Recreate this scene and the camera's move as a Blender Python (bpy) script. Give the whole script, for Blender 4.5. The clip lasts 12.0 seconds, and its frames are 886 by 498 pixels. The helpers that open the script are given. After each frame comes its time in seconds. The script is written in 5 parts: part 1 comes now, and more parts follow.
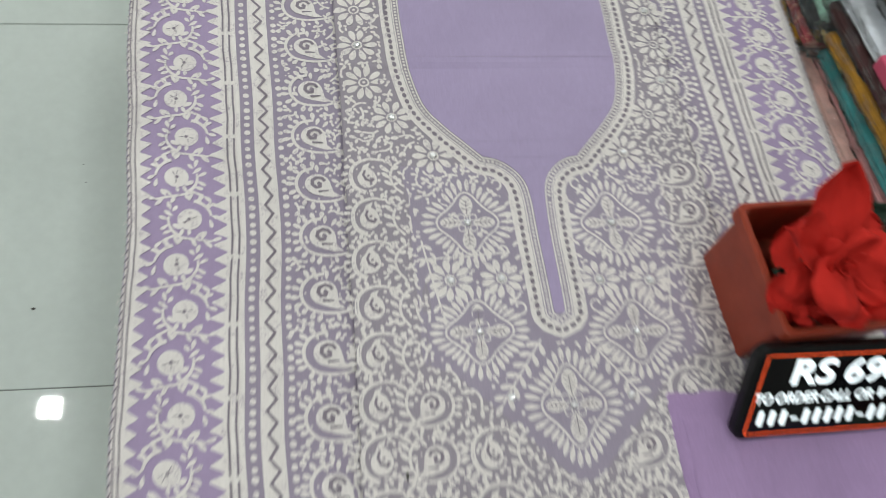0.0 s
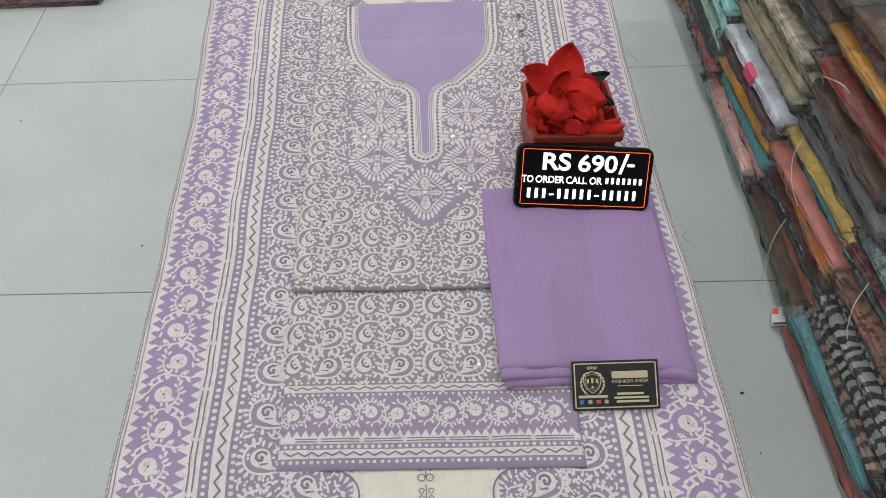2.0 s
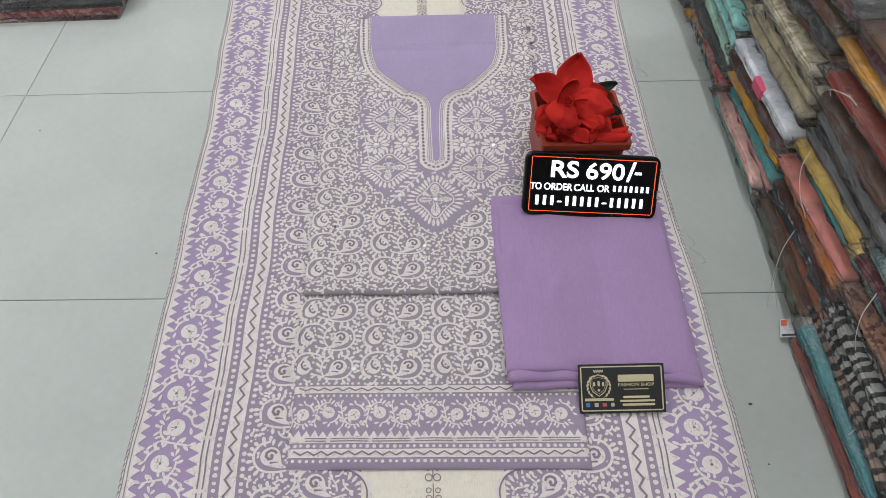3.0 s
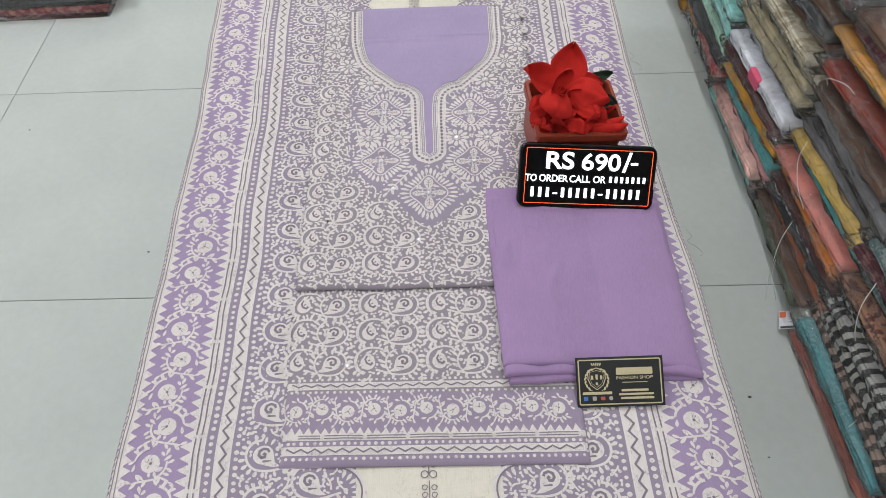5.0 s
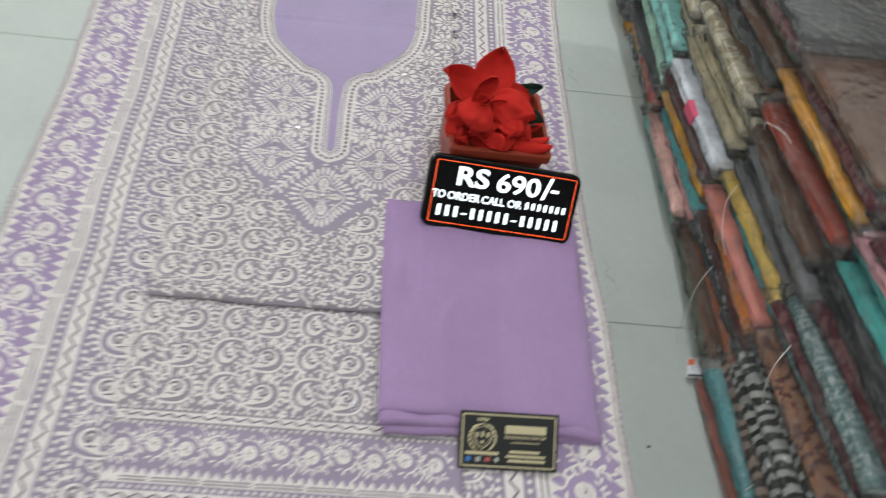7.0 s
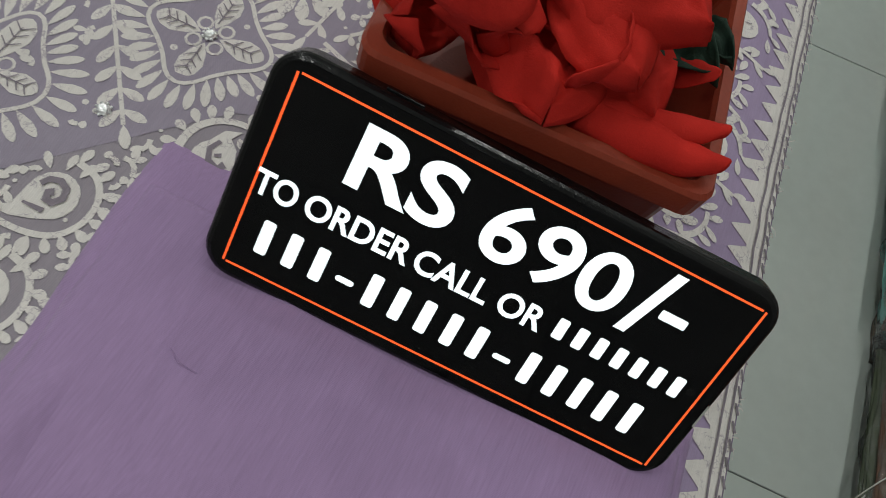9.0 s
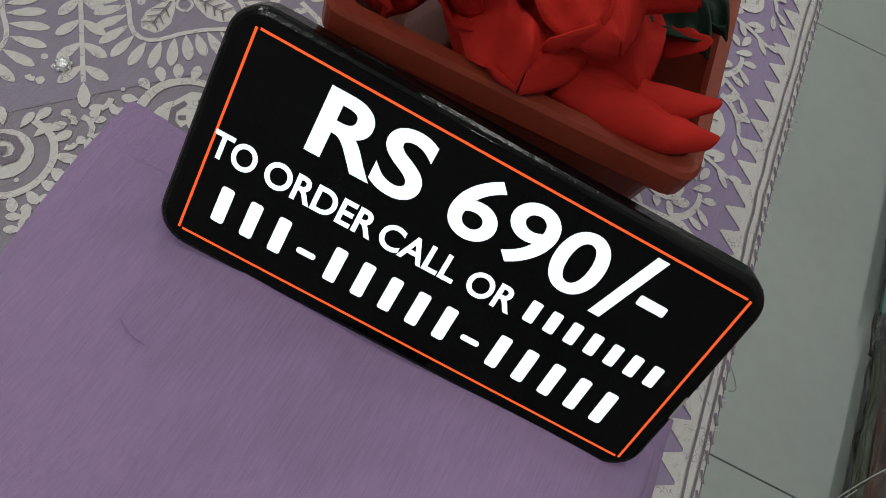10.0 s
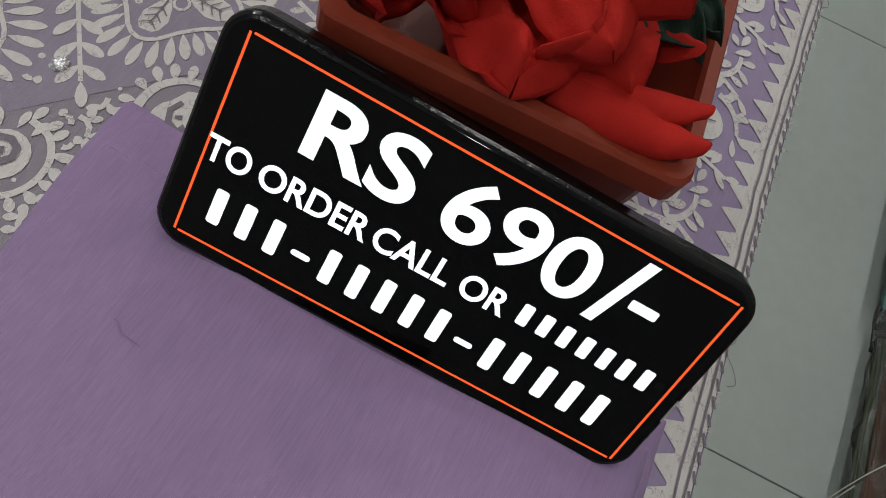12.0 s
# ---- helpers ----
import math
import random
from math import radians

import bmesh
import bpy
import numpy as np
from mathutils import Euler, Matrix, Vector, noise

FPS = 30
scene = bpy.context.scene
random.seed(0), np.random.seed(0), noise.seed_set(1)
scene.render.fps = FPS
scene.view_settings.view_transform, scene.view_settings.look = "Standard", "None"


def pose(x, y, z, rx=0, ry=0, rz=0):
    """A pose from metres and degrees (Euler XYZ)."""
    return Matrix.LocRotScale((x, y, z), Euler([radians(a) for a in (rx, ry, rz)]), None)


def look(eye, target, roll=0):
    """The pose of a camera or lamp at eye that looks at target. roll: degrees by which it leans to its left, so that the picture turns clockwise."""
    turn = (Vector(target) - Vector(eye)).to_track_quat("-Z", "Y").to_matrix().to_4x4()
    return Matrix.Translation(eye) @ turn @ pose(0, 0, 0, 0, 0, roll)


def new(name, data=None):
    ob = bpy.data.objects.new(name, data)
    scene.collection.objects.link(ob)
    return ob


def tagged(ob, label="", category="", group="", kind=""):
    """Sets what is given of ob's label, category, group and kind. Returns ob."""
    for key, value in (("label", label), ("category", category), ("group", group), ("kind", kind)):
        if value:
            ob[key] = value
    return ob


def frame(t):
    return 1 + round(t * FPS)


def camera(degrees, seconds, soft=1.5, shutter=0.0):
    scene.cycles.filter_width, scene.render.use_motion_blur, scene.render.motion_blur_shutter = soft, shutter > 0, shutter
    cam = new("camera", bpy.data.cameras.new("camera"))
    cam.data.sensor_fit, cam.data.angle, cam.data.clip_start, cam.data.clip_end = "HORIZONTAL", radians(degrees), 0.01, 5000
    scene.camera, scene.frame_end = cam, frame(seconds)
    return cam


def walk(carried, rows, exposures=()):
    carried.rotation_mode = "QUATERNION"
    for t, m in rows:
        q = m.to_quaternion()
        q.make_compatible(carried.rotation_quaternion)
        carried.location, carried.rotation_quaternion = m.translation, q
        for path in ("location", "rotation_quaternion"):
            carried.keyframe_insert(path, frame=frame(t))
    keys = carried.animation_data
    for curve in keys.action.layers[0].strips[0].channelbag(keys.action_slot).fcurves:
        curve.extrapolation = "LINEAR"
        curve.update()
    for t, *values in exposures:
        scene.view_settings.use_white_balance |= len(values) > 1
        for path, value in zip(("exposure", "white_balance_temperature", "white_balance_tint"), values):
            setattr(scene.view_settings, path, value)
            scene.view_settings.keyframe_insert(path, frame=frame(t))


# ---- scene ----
cam = camera(61.4, 12.0, soft=0.85, shutter=0.4)
PATH = [
    (0, (0.014, 0.005, 0.961), (0.235, 0.869, -0.829), 11.1),
    (0.5, (0.016, -0.183, 1.076), (0.228, 0.81, -0.647), 5.6),
    (1, (0.094, -0.315, 1.116), (0.246, 0.776, -0.553), 2.8),
    (1.5, (0.189, -0.434, 1.126), (0.173, 0.73, -0.501), -3.0),
    (2, (0.207, -0.477, 1.134), (0.153, 0.724, -0.464), -3.4),
    (2.5, (0.209, -0.492, 1.141), (0.134, 0.735, -0.435), -3.8),
    (3, (0.209, -0.496, 1.136), (0.127, 0.741, -0.433), -3.9),
    (5, (0.211, -0.492, 1.122), (0.138, 0.742, -0.451), -4.2),
    (5.5, (0.213, -0.496, 1.121), (0.147, 0.742, -0.448), -3.8),
    (6, (0.221, -0.499, 1.12), (0.165, 0.74, -0.449), -3.5),
    (6.5, (0.234, -0.485, 1.11), (0.192, 0.749, -0.464), -2.1),
    (7, (0.244, -0.403, 1.054), (0.373, 0.821, -0.523), 9.6),
    (7.2, (0.249, -0.351, 1.016), (0.465, 0.869, -0.554), 15.9),
    (8.8, (0.343, 0.007, 0.682), (0.252, 0.961, -1.073), 19.5),
    (9, (0.347, 0.018, 0.674), (0.255, 0.952, -1.092), 19.9),
    (9.5, (0.355, 0.026, 0.664), (0.27, 0.922, -1.122), 21.1),
    (10, (0.357, 0.028, 0.664), (0.275, 0.907, -1.131), 22.0),
    (10.5, (0.356, 0.028, 0.663), (0.277, 0.9, -1.135), 22.4),
    (11, (0.355, 0.031, 0.664), (0.275, 0.896, -1.137), 22.4),
    (11.5, (0.355, 0.031, 0.665), (0.277, 0.887, -1.141), 22.5),
    (12, (0.358, 0.032, 0.667), (0.279, 0.884, -1.141), 22.4),
]
# the cloth's long side runs along y
EXPOSURES = [(0.0, -0.06, 6340, 3), (0.5, 0.12, 6340, 7), (1.0, 0.02, 6300, 12), (3.2, 0.03, 6340, 12), (5.0, 0.13, 6340, 12), (6.4, 0.14, 6340, 12), (7.0, 0.14, 6340, 7),
             (7.4, 0.05, 6300, 6), (8.8, -0.45, 6450, 2), (9.0, -0.48, 6450, 2), (9.5, -0.63, 6450, 3), (12.0, -0.58, 6450, 7)]
walk(cam, [(t, look(eye, target, roll)) for t, eye, target, roll in PATH], EXPOSURES)

# ---- light ----
world = bpy.data.worlds.new("world")
scene.world = world
world.use_nodes = True
world.node_tree.nodes["Background"].inputs[0].default_value = (0.9, 0.95, 1.0, 1)
world.node_tree.nodes["Background"].inputs[1].default_value = 0.02
ROOM = (-2.3, 1.12, -2.2, 2.6, 2.8)          # x0, x1, y0, y1, ceiling
# first panel placed from its floor reflection; the other six are added as fill
LAMPS = [(-1.50, 1.02, 13.5), (-1.37, -0.3, 8.0), (-0.3, 2.2, 10.5), (0.75, 2.2, 9.5), (0.75, 1.02, 6.0), (0.75, -0.6, 5.5), (-0.3, -1.4, 8.0)]   # x, y, watts
for lx, ly, watts in LAMPS:
    lamp = bpy.data.lights.new("panel_light", "AREA")
    lamp.shape, lamp.size, lamp.energy, lamp.color = "SQUARE", 0.09, watts, (1.0, 0.98, 0.98)
    lo = new("panel_light", lamp)
    lo.location = (lx, ly, ROOM[4] - 0.03)

# ---- materials ----
MATS = {}


def nodes_of(name):
    m = bpy.data.materials.new(name)
    m.use_nodes = True
    nt = m.node_tree
    return m, nt, nt.nodes["Principled BSDF"]


def link(nt, a, b):
    nt.links.new(a, b)


def coords(nt):
    return nt.nodes.new("ShaderNodeTexCoord").outputs["Object"]


def noise_tex(nt, scale, detail=4.0, rough=0.55, vec=None):
    n = nt.nodes.new("ShaderNodeTexNoise")
    n.inputs["Scale"].default_value, n.inputs["Detail"].default_value, n.inputs["Roughness"].default_value = scale, detail, rough
    link(nt, vec if vec else coords(nt), n.inputs["Vector"])
    return n.outputs["Fac"]


def ramp(nt, fac, stops):
    r = nt.nodes.new("ShaderNodeValToRGB")
    while len(r.color_ramp.elements) < len(stops):
        r.color_ramp.elements.new(0.5)
    for e, (p, c) in zip(r.color_ramp.elements, stops):
        e.position, e.color = p, (*c, 1)
    link(nt, fac, r.inputs["Fac"])
    return r.outputs["Color"]


def mix(nt, fac, a, b, how="MIX"):
    n = nt.nodes.new("ShaderNodeMix")
    n.data_type, n.blend_type = "RGBA", how
    for sock, v in ((n.inputs[0], fac), (n.inputs[6], a), (n.inputs[7], b)):
        if isinstance(v, (int, float)):
            sock.default_value = v
        elif isinstance(v, tuple):
            sock.default_value = (*v, 1)
        else:
            link(nt, v, sock)
    return n.outputs[2]


def maths(nt, op, a, b=0.0):
    n = nt.nodes.new("ShaderNodeMath")
    n.operation = op
    for sock, v in zip(n.inputs, (a, b)):
        if isinstance(v, (int, float)):
            sock.default_value = v
        else:
            link(nt, v, sock)
    return n.outputs[0]


def bump(nt, bsdf, height, strength, distance):
    b = nt.nodes.new("ShaderNodeBump")
    b.inputs["Strength"].default_value, b.inputs["Distance"].default_value = strength, distance
    link(nt, height, b.inputs["Height"])
    link(nt, b.outputs[0], bsdf.inputs["Normal"])


def scaled(c, k):
    return tuple(min(1.0, v * k) for v in c)


def surface(name, colour, rough=0.6, spread=0.12, scale=40.0, fine=400.0, relief=0.0003, metal=0.0, coat=0.0, spec=0.5):
    m, nt, p = nodes_of(name)
    a = noise_tex(nt, scale)
    b = noise_tex(nt, fine, 2.0)
    c = ramp(nt, a, [(0.3, scaled(colour, 1 - spread)), (0.7, scaled(colour, 1 + spread))])
    c = mix(nt, 0.35, c, ramp(nt, b, [(0.25, scaled(colour, 1 - spread)), (0.75, scaled(colour, 1 + spread))]))
    link(nt, c, p.inputs["Base Color"])
    p.inputs["Roughness"].default_value, p.inputs["Metallic"].default_value = rough, metal
    p.inputs["Coat Weight"].default_value = coat
    p.inputs["Specular IOR Level"].default_value = spec
    bump(nt, p, b, 0.5, relief)
    MATS[name] = m
    return m


def weave(name, colour, crackle=None, pitch=0.00042, angle=0.0, slub=0.10, sheen=0.1, fade=0.10):
    """Plain-woven cotton: two thread directions, slubs, slow fading and, for the print, fine wax crackle."""
    m, nt, p = nodes_of(name)
    mp = nt.nodes.new("ShaderNodeMapping")
    mp.inputs["Rotation"].default_value = (0, 0, radians(angle))
    link(nt, coords(nt), mp.inputs["Vector"])
    vec = mp.outputs[0]
    waves = []
    for way in ("X", "Y"):
        w = nt.nodes.new("ShaderNodeTexWave")
        w.wave_type, w.bands_direction, w.wave_profile = "BANDS", way, "SIN"
        w.inputs["Scale"].default_value = 0.314 / pitch
        w.inputs["Distortion"].default_value, w.inputs["Detail"].default_value, w.inputs["Detail Scale"].default_value = 1.2, 1.0, 0.6
        link(nt, vec, w.inputs["Vector"])
        waves.append(w.outputs["Fac"])
    thread = maths(nt, "MULTIPLY", maths(nt, "ADD", waves[0], waves[1]), 0.5)
    st = nt.nodes.new("ShaderNodeMapping")
    st.inputs["Scale"].default_value = (1.0, 0.06, 1.0)
    link(nt, vec, st.inputs["Vector"])
    slubs = noise_tex(nt, 1500.0, 2.0, 0.6, st.outputs[0])
    slow = noise_tex(nt, 9.0, 5.0, 0.6)
    c = ramp(nt, slow, [(0.3, scaled(colour, 1 - fade)), (0.7, scaled(colour, 1 + fade))])
    c = mix(nt, slub * 2.5, c, ramp(nt, slubs, [(0.3, scaled(colour, 0.72)), (0.7, scaled(colour, 1.25))]))
    c = mix(nt, 0.22, c, ramp(nt, thread, [(0.2, scaled(colour, 0.72)), (0.8, scaled(colour, 1.2))]))
    if crackle:
        warp = nt.nodes.new("ShaderNodeMixRGB")
        warp.inputs[0].default_value = 0.012
        nn = nt.nodes.new("ShaderNodeTexNoise")
        nn.inputs["Scale"].default_value = 260.0
        link(nt, vec, nn.inputs["Vector"])
        link(nt, vec, warp.inputs[1])
        link(nt, nn.outputs["Color"], warp.inputs[2])
        v = nt.nodes.new("ShaderNodeTexVoronoi")
        v.feature = "DISTANCE_TO_EDGE"
        v.inputs["Scale"].default_value = 170.0
        link(nt, warp.outputs[0], v.inputs["Vector"])
        lines = ramp(nt, v.outputs["Distance"], [(0.02, (1, 1, 1)), (0.045, (0, 0, 0))])
        where = ramp(nt, noise_tex(nt, 90.0, 2.0), [(0.48, (0, 0, 0)), (0.58, (1, 1, 1))])
        c = mix(nt, maths(nt, "MULTIPLY", maths(nt, "MULTIPLY", lines, where), 0.7), c, crackle)
    link(nt, c, p.inputs["Base Color"])
    p.inputs["Roughness"].default_value = 0.85
    p.inputs["Specular IOR Level"].default_value = 0.25
    p.inputs["Sheen Weight"].default_value = sheen
    bump(nt, p, maths(nt, "ADD", thread, slubs), 0.35, 0.00012)
    MATS[name] = m
    return m


LILAC = (0.385, 0.302, 0.470)
weave("lilac_cotton", LILAC)
weave("field_cotton", (0.335, 0.298, 0.345))
weave("border_field", (0.335, 0.288, 0.375))
weave("cream_cotton", (0.79, 0.755, 0.655), (0.60, 0.58, 0.46))
weave("ivory_print", (0.775, 0.733, 0.712), (0.36, 0.30, 0.37))
weave("dark_print", (0.255, 0.22, 0.262))
weave("hem_lilac", (0.352, 0.296, 0.398))
weave("yoke_lilac", (0.345, 0.302, 0.385))
weave("panel_cotton", (0.405, 0.335, 0.52))
weave("plain_lilac", (0.378, 0.256, 0.460), pitch=0.00048, angle=3.0, slub=0.14, sheen=0.15)
surface("grey_tile", (0.60, 0.655, 0.625), rough=0.028, spread=0.075, scale=4.0, fine=60.0, relief=0.000004)
surface("grout", (0.23, 0.24, 0.235), rough=0.9)
# for the unseen walls; tone set by how much fill light they bounce
surface("white_wall", (0.56, 0.56, 0.53), rough=0.7, spread=0.03, scale=2.0, fine=90.0)
surface("ceiling_paint", (0.84, 0.85, 0.84), rough=0.8, spread=0.02, scale=2.0)
surface("bench_wood", (0.22, 0.13, 0.07), rough=0.5, scale=20.0)
surface("terracotta", (0.31, 0.050, 0.026), rough=0.36, spread=0.16, scale=60.0, fine=900.0, relief=0.0002, spec=0.3)
surface("red_petal", (0.54, 0.024, 0.018), rough=0.85, spread=0.2, scale=35.0, fine=2200.0, relief=0.0003, spec=0.15)
surface("green_leaf", (0.008, 0.030, 0.017), rough=0.8, spread=0.3, scale=70.0, fine=1500.0, relief=0.0003)
surface("black_case", (0.006, 0.006, 0.007), rough=0.2, spread=0.2, spec=0.3)
surface("card_black", (0.010, 0.012, 0.012), rough=0.4, spread=0.2)
surface("card_gold", (0.62, 0.55, 0.34), rough=0.45, spread=0.08)
surface("card_blue", (0.05, 0.22, 0.6), rough=0.5)
surface("card_red", (0.5, 0.1, 0.08), rough=0.5)
surface("card_grey", (0.45, 0.45, 0.42), rough=0.5)
surface("white_string", (0.75, 0.74, 0.70), rough=0.5)
surface("paper_white", (0.78, 0.80, 0.84), rough=0.6, spread=0.04)
surface("paper_orange", (0.75, 0.17, 0.06), rough=0.6)
surface("paper_ink", (0.05, 0.05, 0.06), rough=0.6)
surface("bright_pink", (0.80, 0.11, 0.22), rough=0.6)
surface("dirt", (0.085, 0.082, 0.075), rough=0.9)
surface("lamp_frame", (0.85, 0.85, 0.85), rough=0.4, spread=0.02)
m, nt, p = nodes_of("sequin")
p.inputs["Base Color"].default_value, p.inputs["Metallic"].default_value, p.inputs["Roughness"].default_value = (0.93, 0.93, 0.95, 1), 1.0, 0.28
bump(nt, p, noise_tex(nt, 900.0), 0.8, 0.0006)
MATS["sequin"] = m
m, nt, p = nodes_of("screen_glass")
p.inputs["Base Color"].default_value, p.inputs["Roughness"].default_value = (0.004, 0.004, 0.005, 1), 0.04
p.inputs["Specular IOR Level"].default_value = 0.16
MATS["screen_glass"] = m


def glow(name, colour, strength):
    gm, gt, gp = nodes_of(name)
    gp.inputs["Base Color"].default_value = (0, 0, 0, 1)
    gp.inputs["Emission Color"].default_value, gp.inputs["Emission Strength"].default_value = (*colour, 1), strength
    MATS[name] = gm


glow("lit_white", (0.90, 0.96, 1.0), 1.75)
glow("lit_orange", (1.0, 0.10, 0.02), 1.9)
glow("lamp_glow", (1.0, 0.985, 0.95), 14.0)

# clear sleeve: thin film that lets most light through, with a glossy skin
m = bpy.data.materials.new("clear_film")
m.use_nodes = True
nt = m.node_tree
nt.nodes.clear()
out = nt.nodes.new("ShaderNodeOutputMaterial")
clear, gloss, haze = nt.nodes.new("ShaderNodeBsdfTransparent"), nt.nodes.new("ShaderNodeBsdfGlossy"), nt.nodes.new("ShaderNodeBsdfDiffuse")
clear.inputs[0].default_value = (0.98, 0.98, 0.98, 1)
gloss.inputs["Roughness"].default_value = 0.12
haze.inputs[0].default_value = (0.75, 0.77, 0.77, 1)
fres = nt.nodes.new("ShaderNodeFresnel")
fres.inputs["IOR"].default_value = 1.5
bp = nt.nodes.new("ShaderNodeBump")
bp.inputs["Strength"].default_value, bp.inputs["Distance"].default_value = 1.0, 0.0050
crease = nt.nodes.new("ShaderNodeTexVoronoi")
crease.feature = "F1"
crease.inputs["Scale"].default_value = 62.0
link(nt, coords(nt), crease.inputs["Vector"])
link(nt, maths(nt, "ADD", maths(nt, "MULTIPLY", noise_tex(nt, 120.0, 3.0), 0.5), crease.outputs["Distance"]), bp.inputs["Height"])
for n_ in (gloss, fres):
    link(nt, bp.outputs[0], n_.inputs["Normal"])
s1, s2 = nt.nodes.new("ShaderNodeMixShader"), nt.nodes.new("ShaderNodeMixShader")
s1.inputs[0].default_value = 0.025
link(nt, clear.outputs[0], s1.inputs[1]); link(nt, haze.outputs[0], s1.inputs[2])
link(nt, maths(nt, "MULTIPLY", fres.outputs[0], 1.7), s2.inputs[0])
link(nt, s1.outputs[0], s2.inputs[1]); link(nt, gloss.outputs[0], s2.inputs[2])
link(nt, s2.outputs[0], out.inputs[0])
MATS["clear_film"] = m


def fabric(name, colour, second=None, kind="plain", scale=60.0):
    """Folded garment cloth inside a sleeve: plain, printed with blotches, or striped like an animal coat."""
    if name in MATS:
        return MATS[name]
    fm, ft, fp = nodes_of(name)
    c = ramp(ft, noise_tex(ft, 25.0, 5.0), [(0.3, scaled(colour, 0.62)), (0.7, scaled(colour, 1.18))])
    if kind == "print":
        c = mix(ft, ramp(ft, noise_tex(ft, scale, 3.0), [(0.50, (0, 0, 0)), (0.56, (1, 1, 1))]), c, second)
    if kind == "zebra":
        w = ft.nodes.new("ShaderNodeTexWave")
        w.bands_direction = "Y"
        w.inputs["Scale"].default_value, w.inputs["Distortion"].default_value, w.inputs["Detail"].default_value = scale, 6.0, 2.0
        w.inputs["Detail Scale"].default_value = 1.4
        link(ft, coords(ft), w.inputs["Vector"])
        c = mix(ft, ramp(ft, w.outputs["Fac"], [(0.42, (0, 0, 0)), (0.55, (1, 1, 1))]), c, second)
    link(ft, c, fp.inputs["Base Color"])
    fp.inputs["Roughness"].default_value = 0.75
    bump(ft, fp, noise_tex(ft, 700.0, 2.0), 0.4, 0.0004)
    MATS[name] = fm
    return fm


# ---- mesh helpers ----
def part(name, bm, material, parent=None, label="", smooth=False):
    me = bpy.data.meshes.new(name)
    bm.to_mesh(me)
    bm.free()
    for mt in (material if isinstance(material, (list, tuple)) else [material]):
        me.materials.append(MATS[mt] if isinstance(mt, str) else mt)
    if smooth:
        me.polygons.foreach_set("use_smooth", [True] * len(me.polygons))
    ob = new(name, me)
    if parent is not None:
        ob.parent = parent
    if label:
        tagged(ob, label)
    return ob


def thing(name, label, category, group="", kind="", at=None):
    ob = new(name)
    if at is not None:
        ob.matrix_world = at
    return tagged(ob, label, category, group, kind)


def block(bm, x0, x1, y0, y1, z0, z1, bevel=0.0, seg=2):
    r = bmesh.ops.create_cube(bm, size=1.0, matrix=Matrix.Translation(((x0 + x1) / 2, (y0 + y1) / 2, (z0 + z1) / 2)) @ Matrix.Diagonal((x1 - x0, y1 - y0, z1 - z0, 1)))
    if bevel:
        es = list({e for v in r["verts"] for e in v.link_edges})
        bmesh.ops.bevel(bm, geom=es, offset=bevel, segments=seg, affect="EDGES", profile=0.5)
    return bm


def boxed(*a, **k):
    return block(bmesh.new(), *a, **k)


def tube(pts, r, sides=6):
    bm = bmesh.new()
    rings = []
    n = len(pts)
    for i, q in enumerate(pts):
        d = (Vector(pts[min(i + 1, n - 1)]) - Vector(pts[max(i - 1, 0)])).normalized()
        a = d.cross(Vector((0.3, 0.2, 0.93))).normalized()
        b = d.cross(a)
        rings.append([bm.verts.new(Vector(q) + r * (math.cos(k * math.tau / sides) * a + math.sin(k * math.tau / sides) * b)) for k in range(sides)])
    for i in range(n - 1):
        for k in range(sides):
            bm.faces.new((rings[i][k], rings[i][(k + 1) % sides], rings[i + 1][(k + 1) % sides], rings[i + 1][k]))
    bm.faces.new(rings[0][::-1]); bm.faces.new(rings[-1])
    return bm


def curve3(pts, n=24):
    """A smooth way through the points (Catmull-Rom)."""
    ps = [Vector(q) for q in pts]
    ps = [2 * ps[0] - ps[1]] + ps + [2 * ps[-1] - ps[-2]]
    res = []
    for i in range(1, len(ps) - 2):
        for k in range(n):
            t = k / n
            a, b, c, d = ps[i - 1], ps[i], ps[i + 1], ps[i + 2]
            res.append(0.5 * ((2 * b) + (c - a) * t + (2 * a - 5 * b + 4 * c - d) * t * t + (3 * b - a - 3 * c + d) * t ** 3))
    res.append(ps[-2])
    return res


def wob(x, y, z=0.0, f=1.0):
    return noise.noise((x * f, y * f, z))


# ---- the room ----
X0, X1, Y0, Y1, TOP = ROOM
TH = 0.12
# the walls are unseen, added to enclose the room and bounce the lamp light
for nm, b in (("wall_west", (X0 - TH, X0, Y0, Y1, 0, TOP)), ("wall_east", (X1, X1 + TH, Y0, Y1, 0, TOP)),
              ("wall_south", (X0 - TH, X1 + TH, Y0 - TH, Y0, 0, TOP)), ("wall_north", (X0 - TH, X1 + TH, Y1, Y1 + TH, 0, TOP))):
    tagged(part(nm, boxed(*b), "white_wall"), "unseen plain off-white wall, added to close the room and bounce light", "wall", kind="structure")
tagged(part("ceiling", boxed(X0 - TH, X1 + TH, Y0 - TH, Y1 + TH, TOP, TOP + 0.1), "ceiling_paint"), "plain white painted ceiling with square panel lamps", "ceiling", kind="structure")
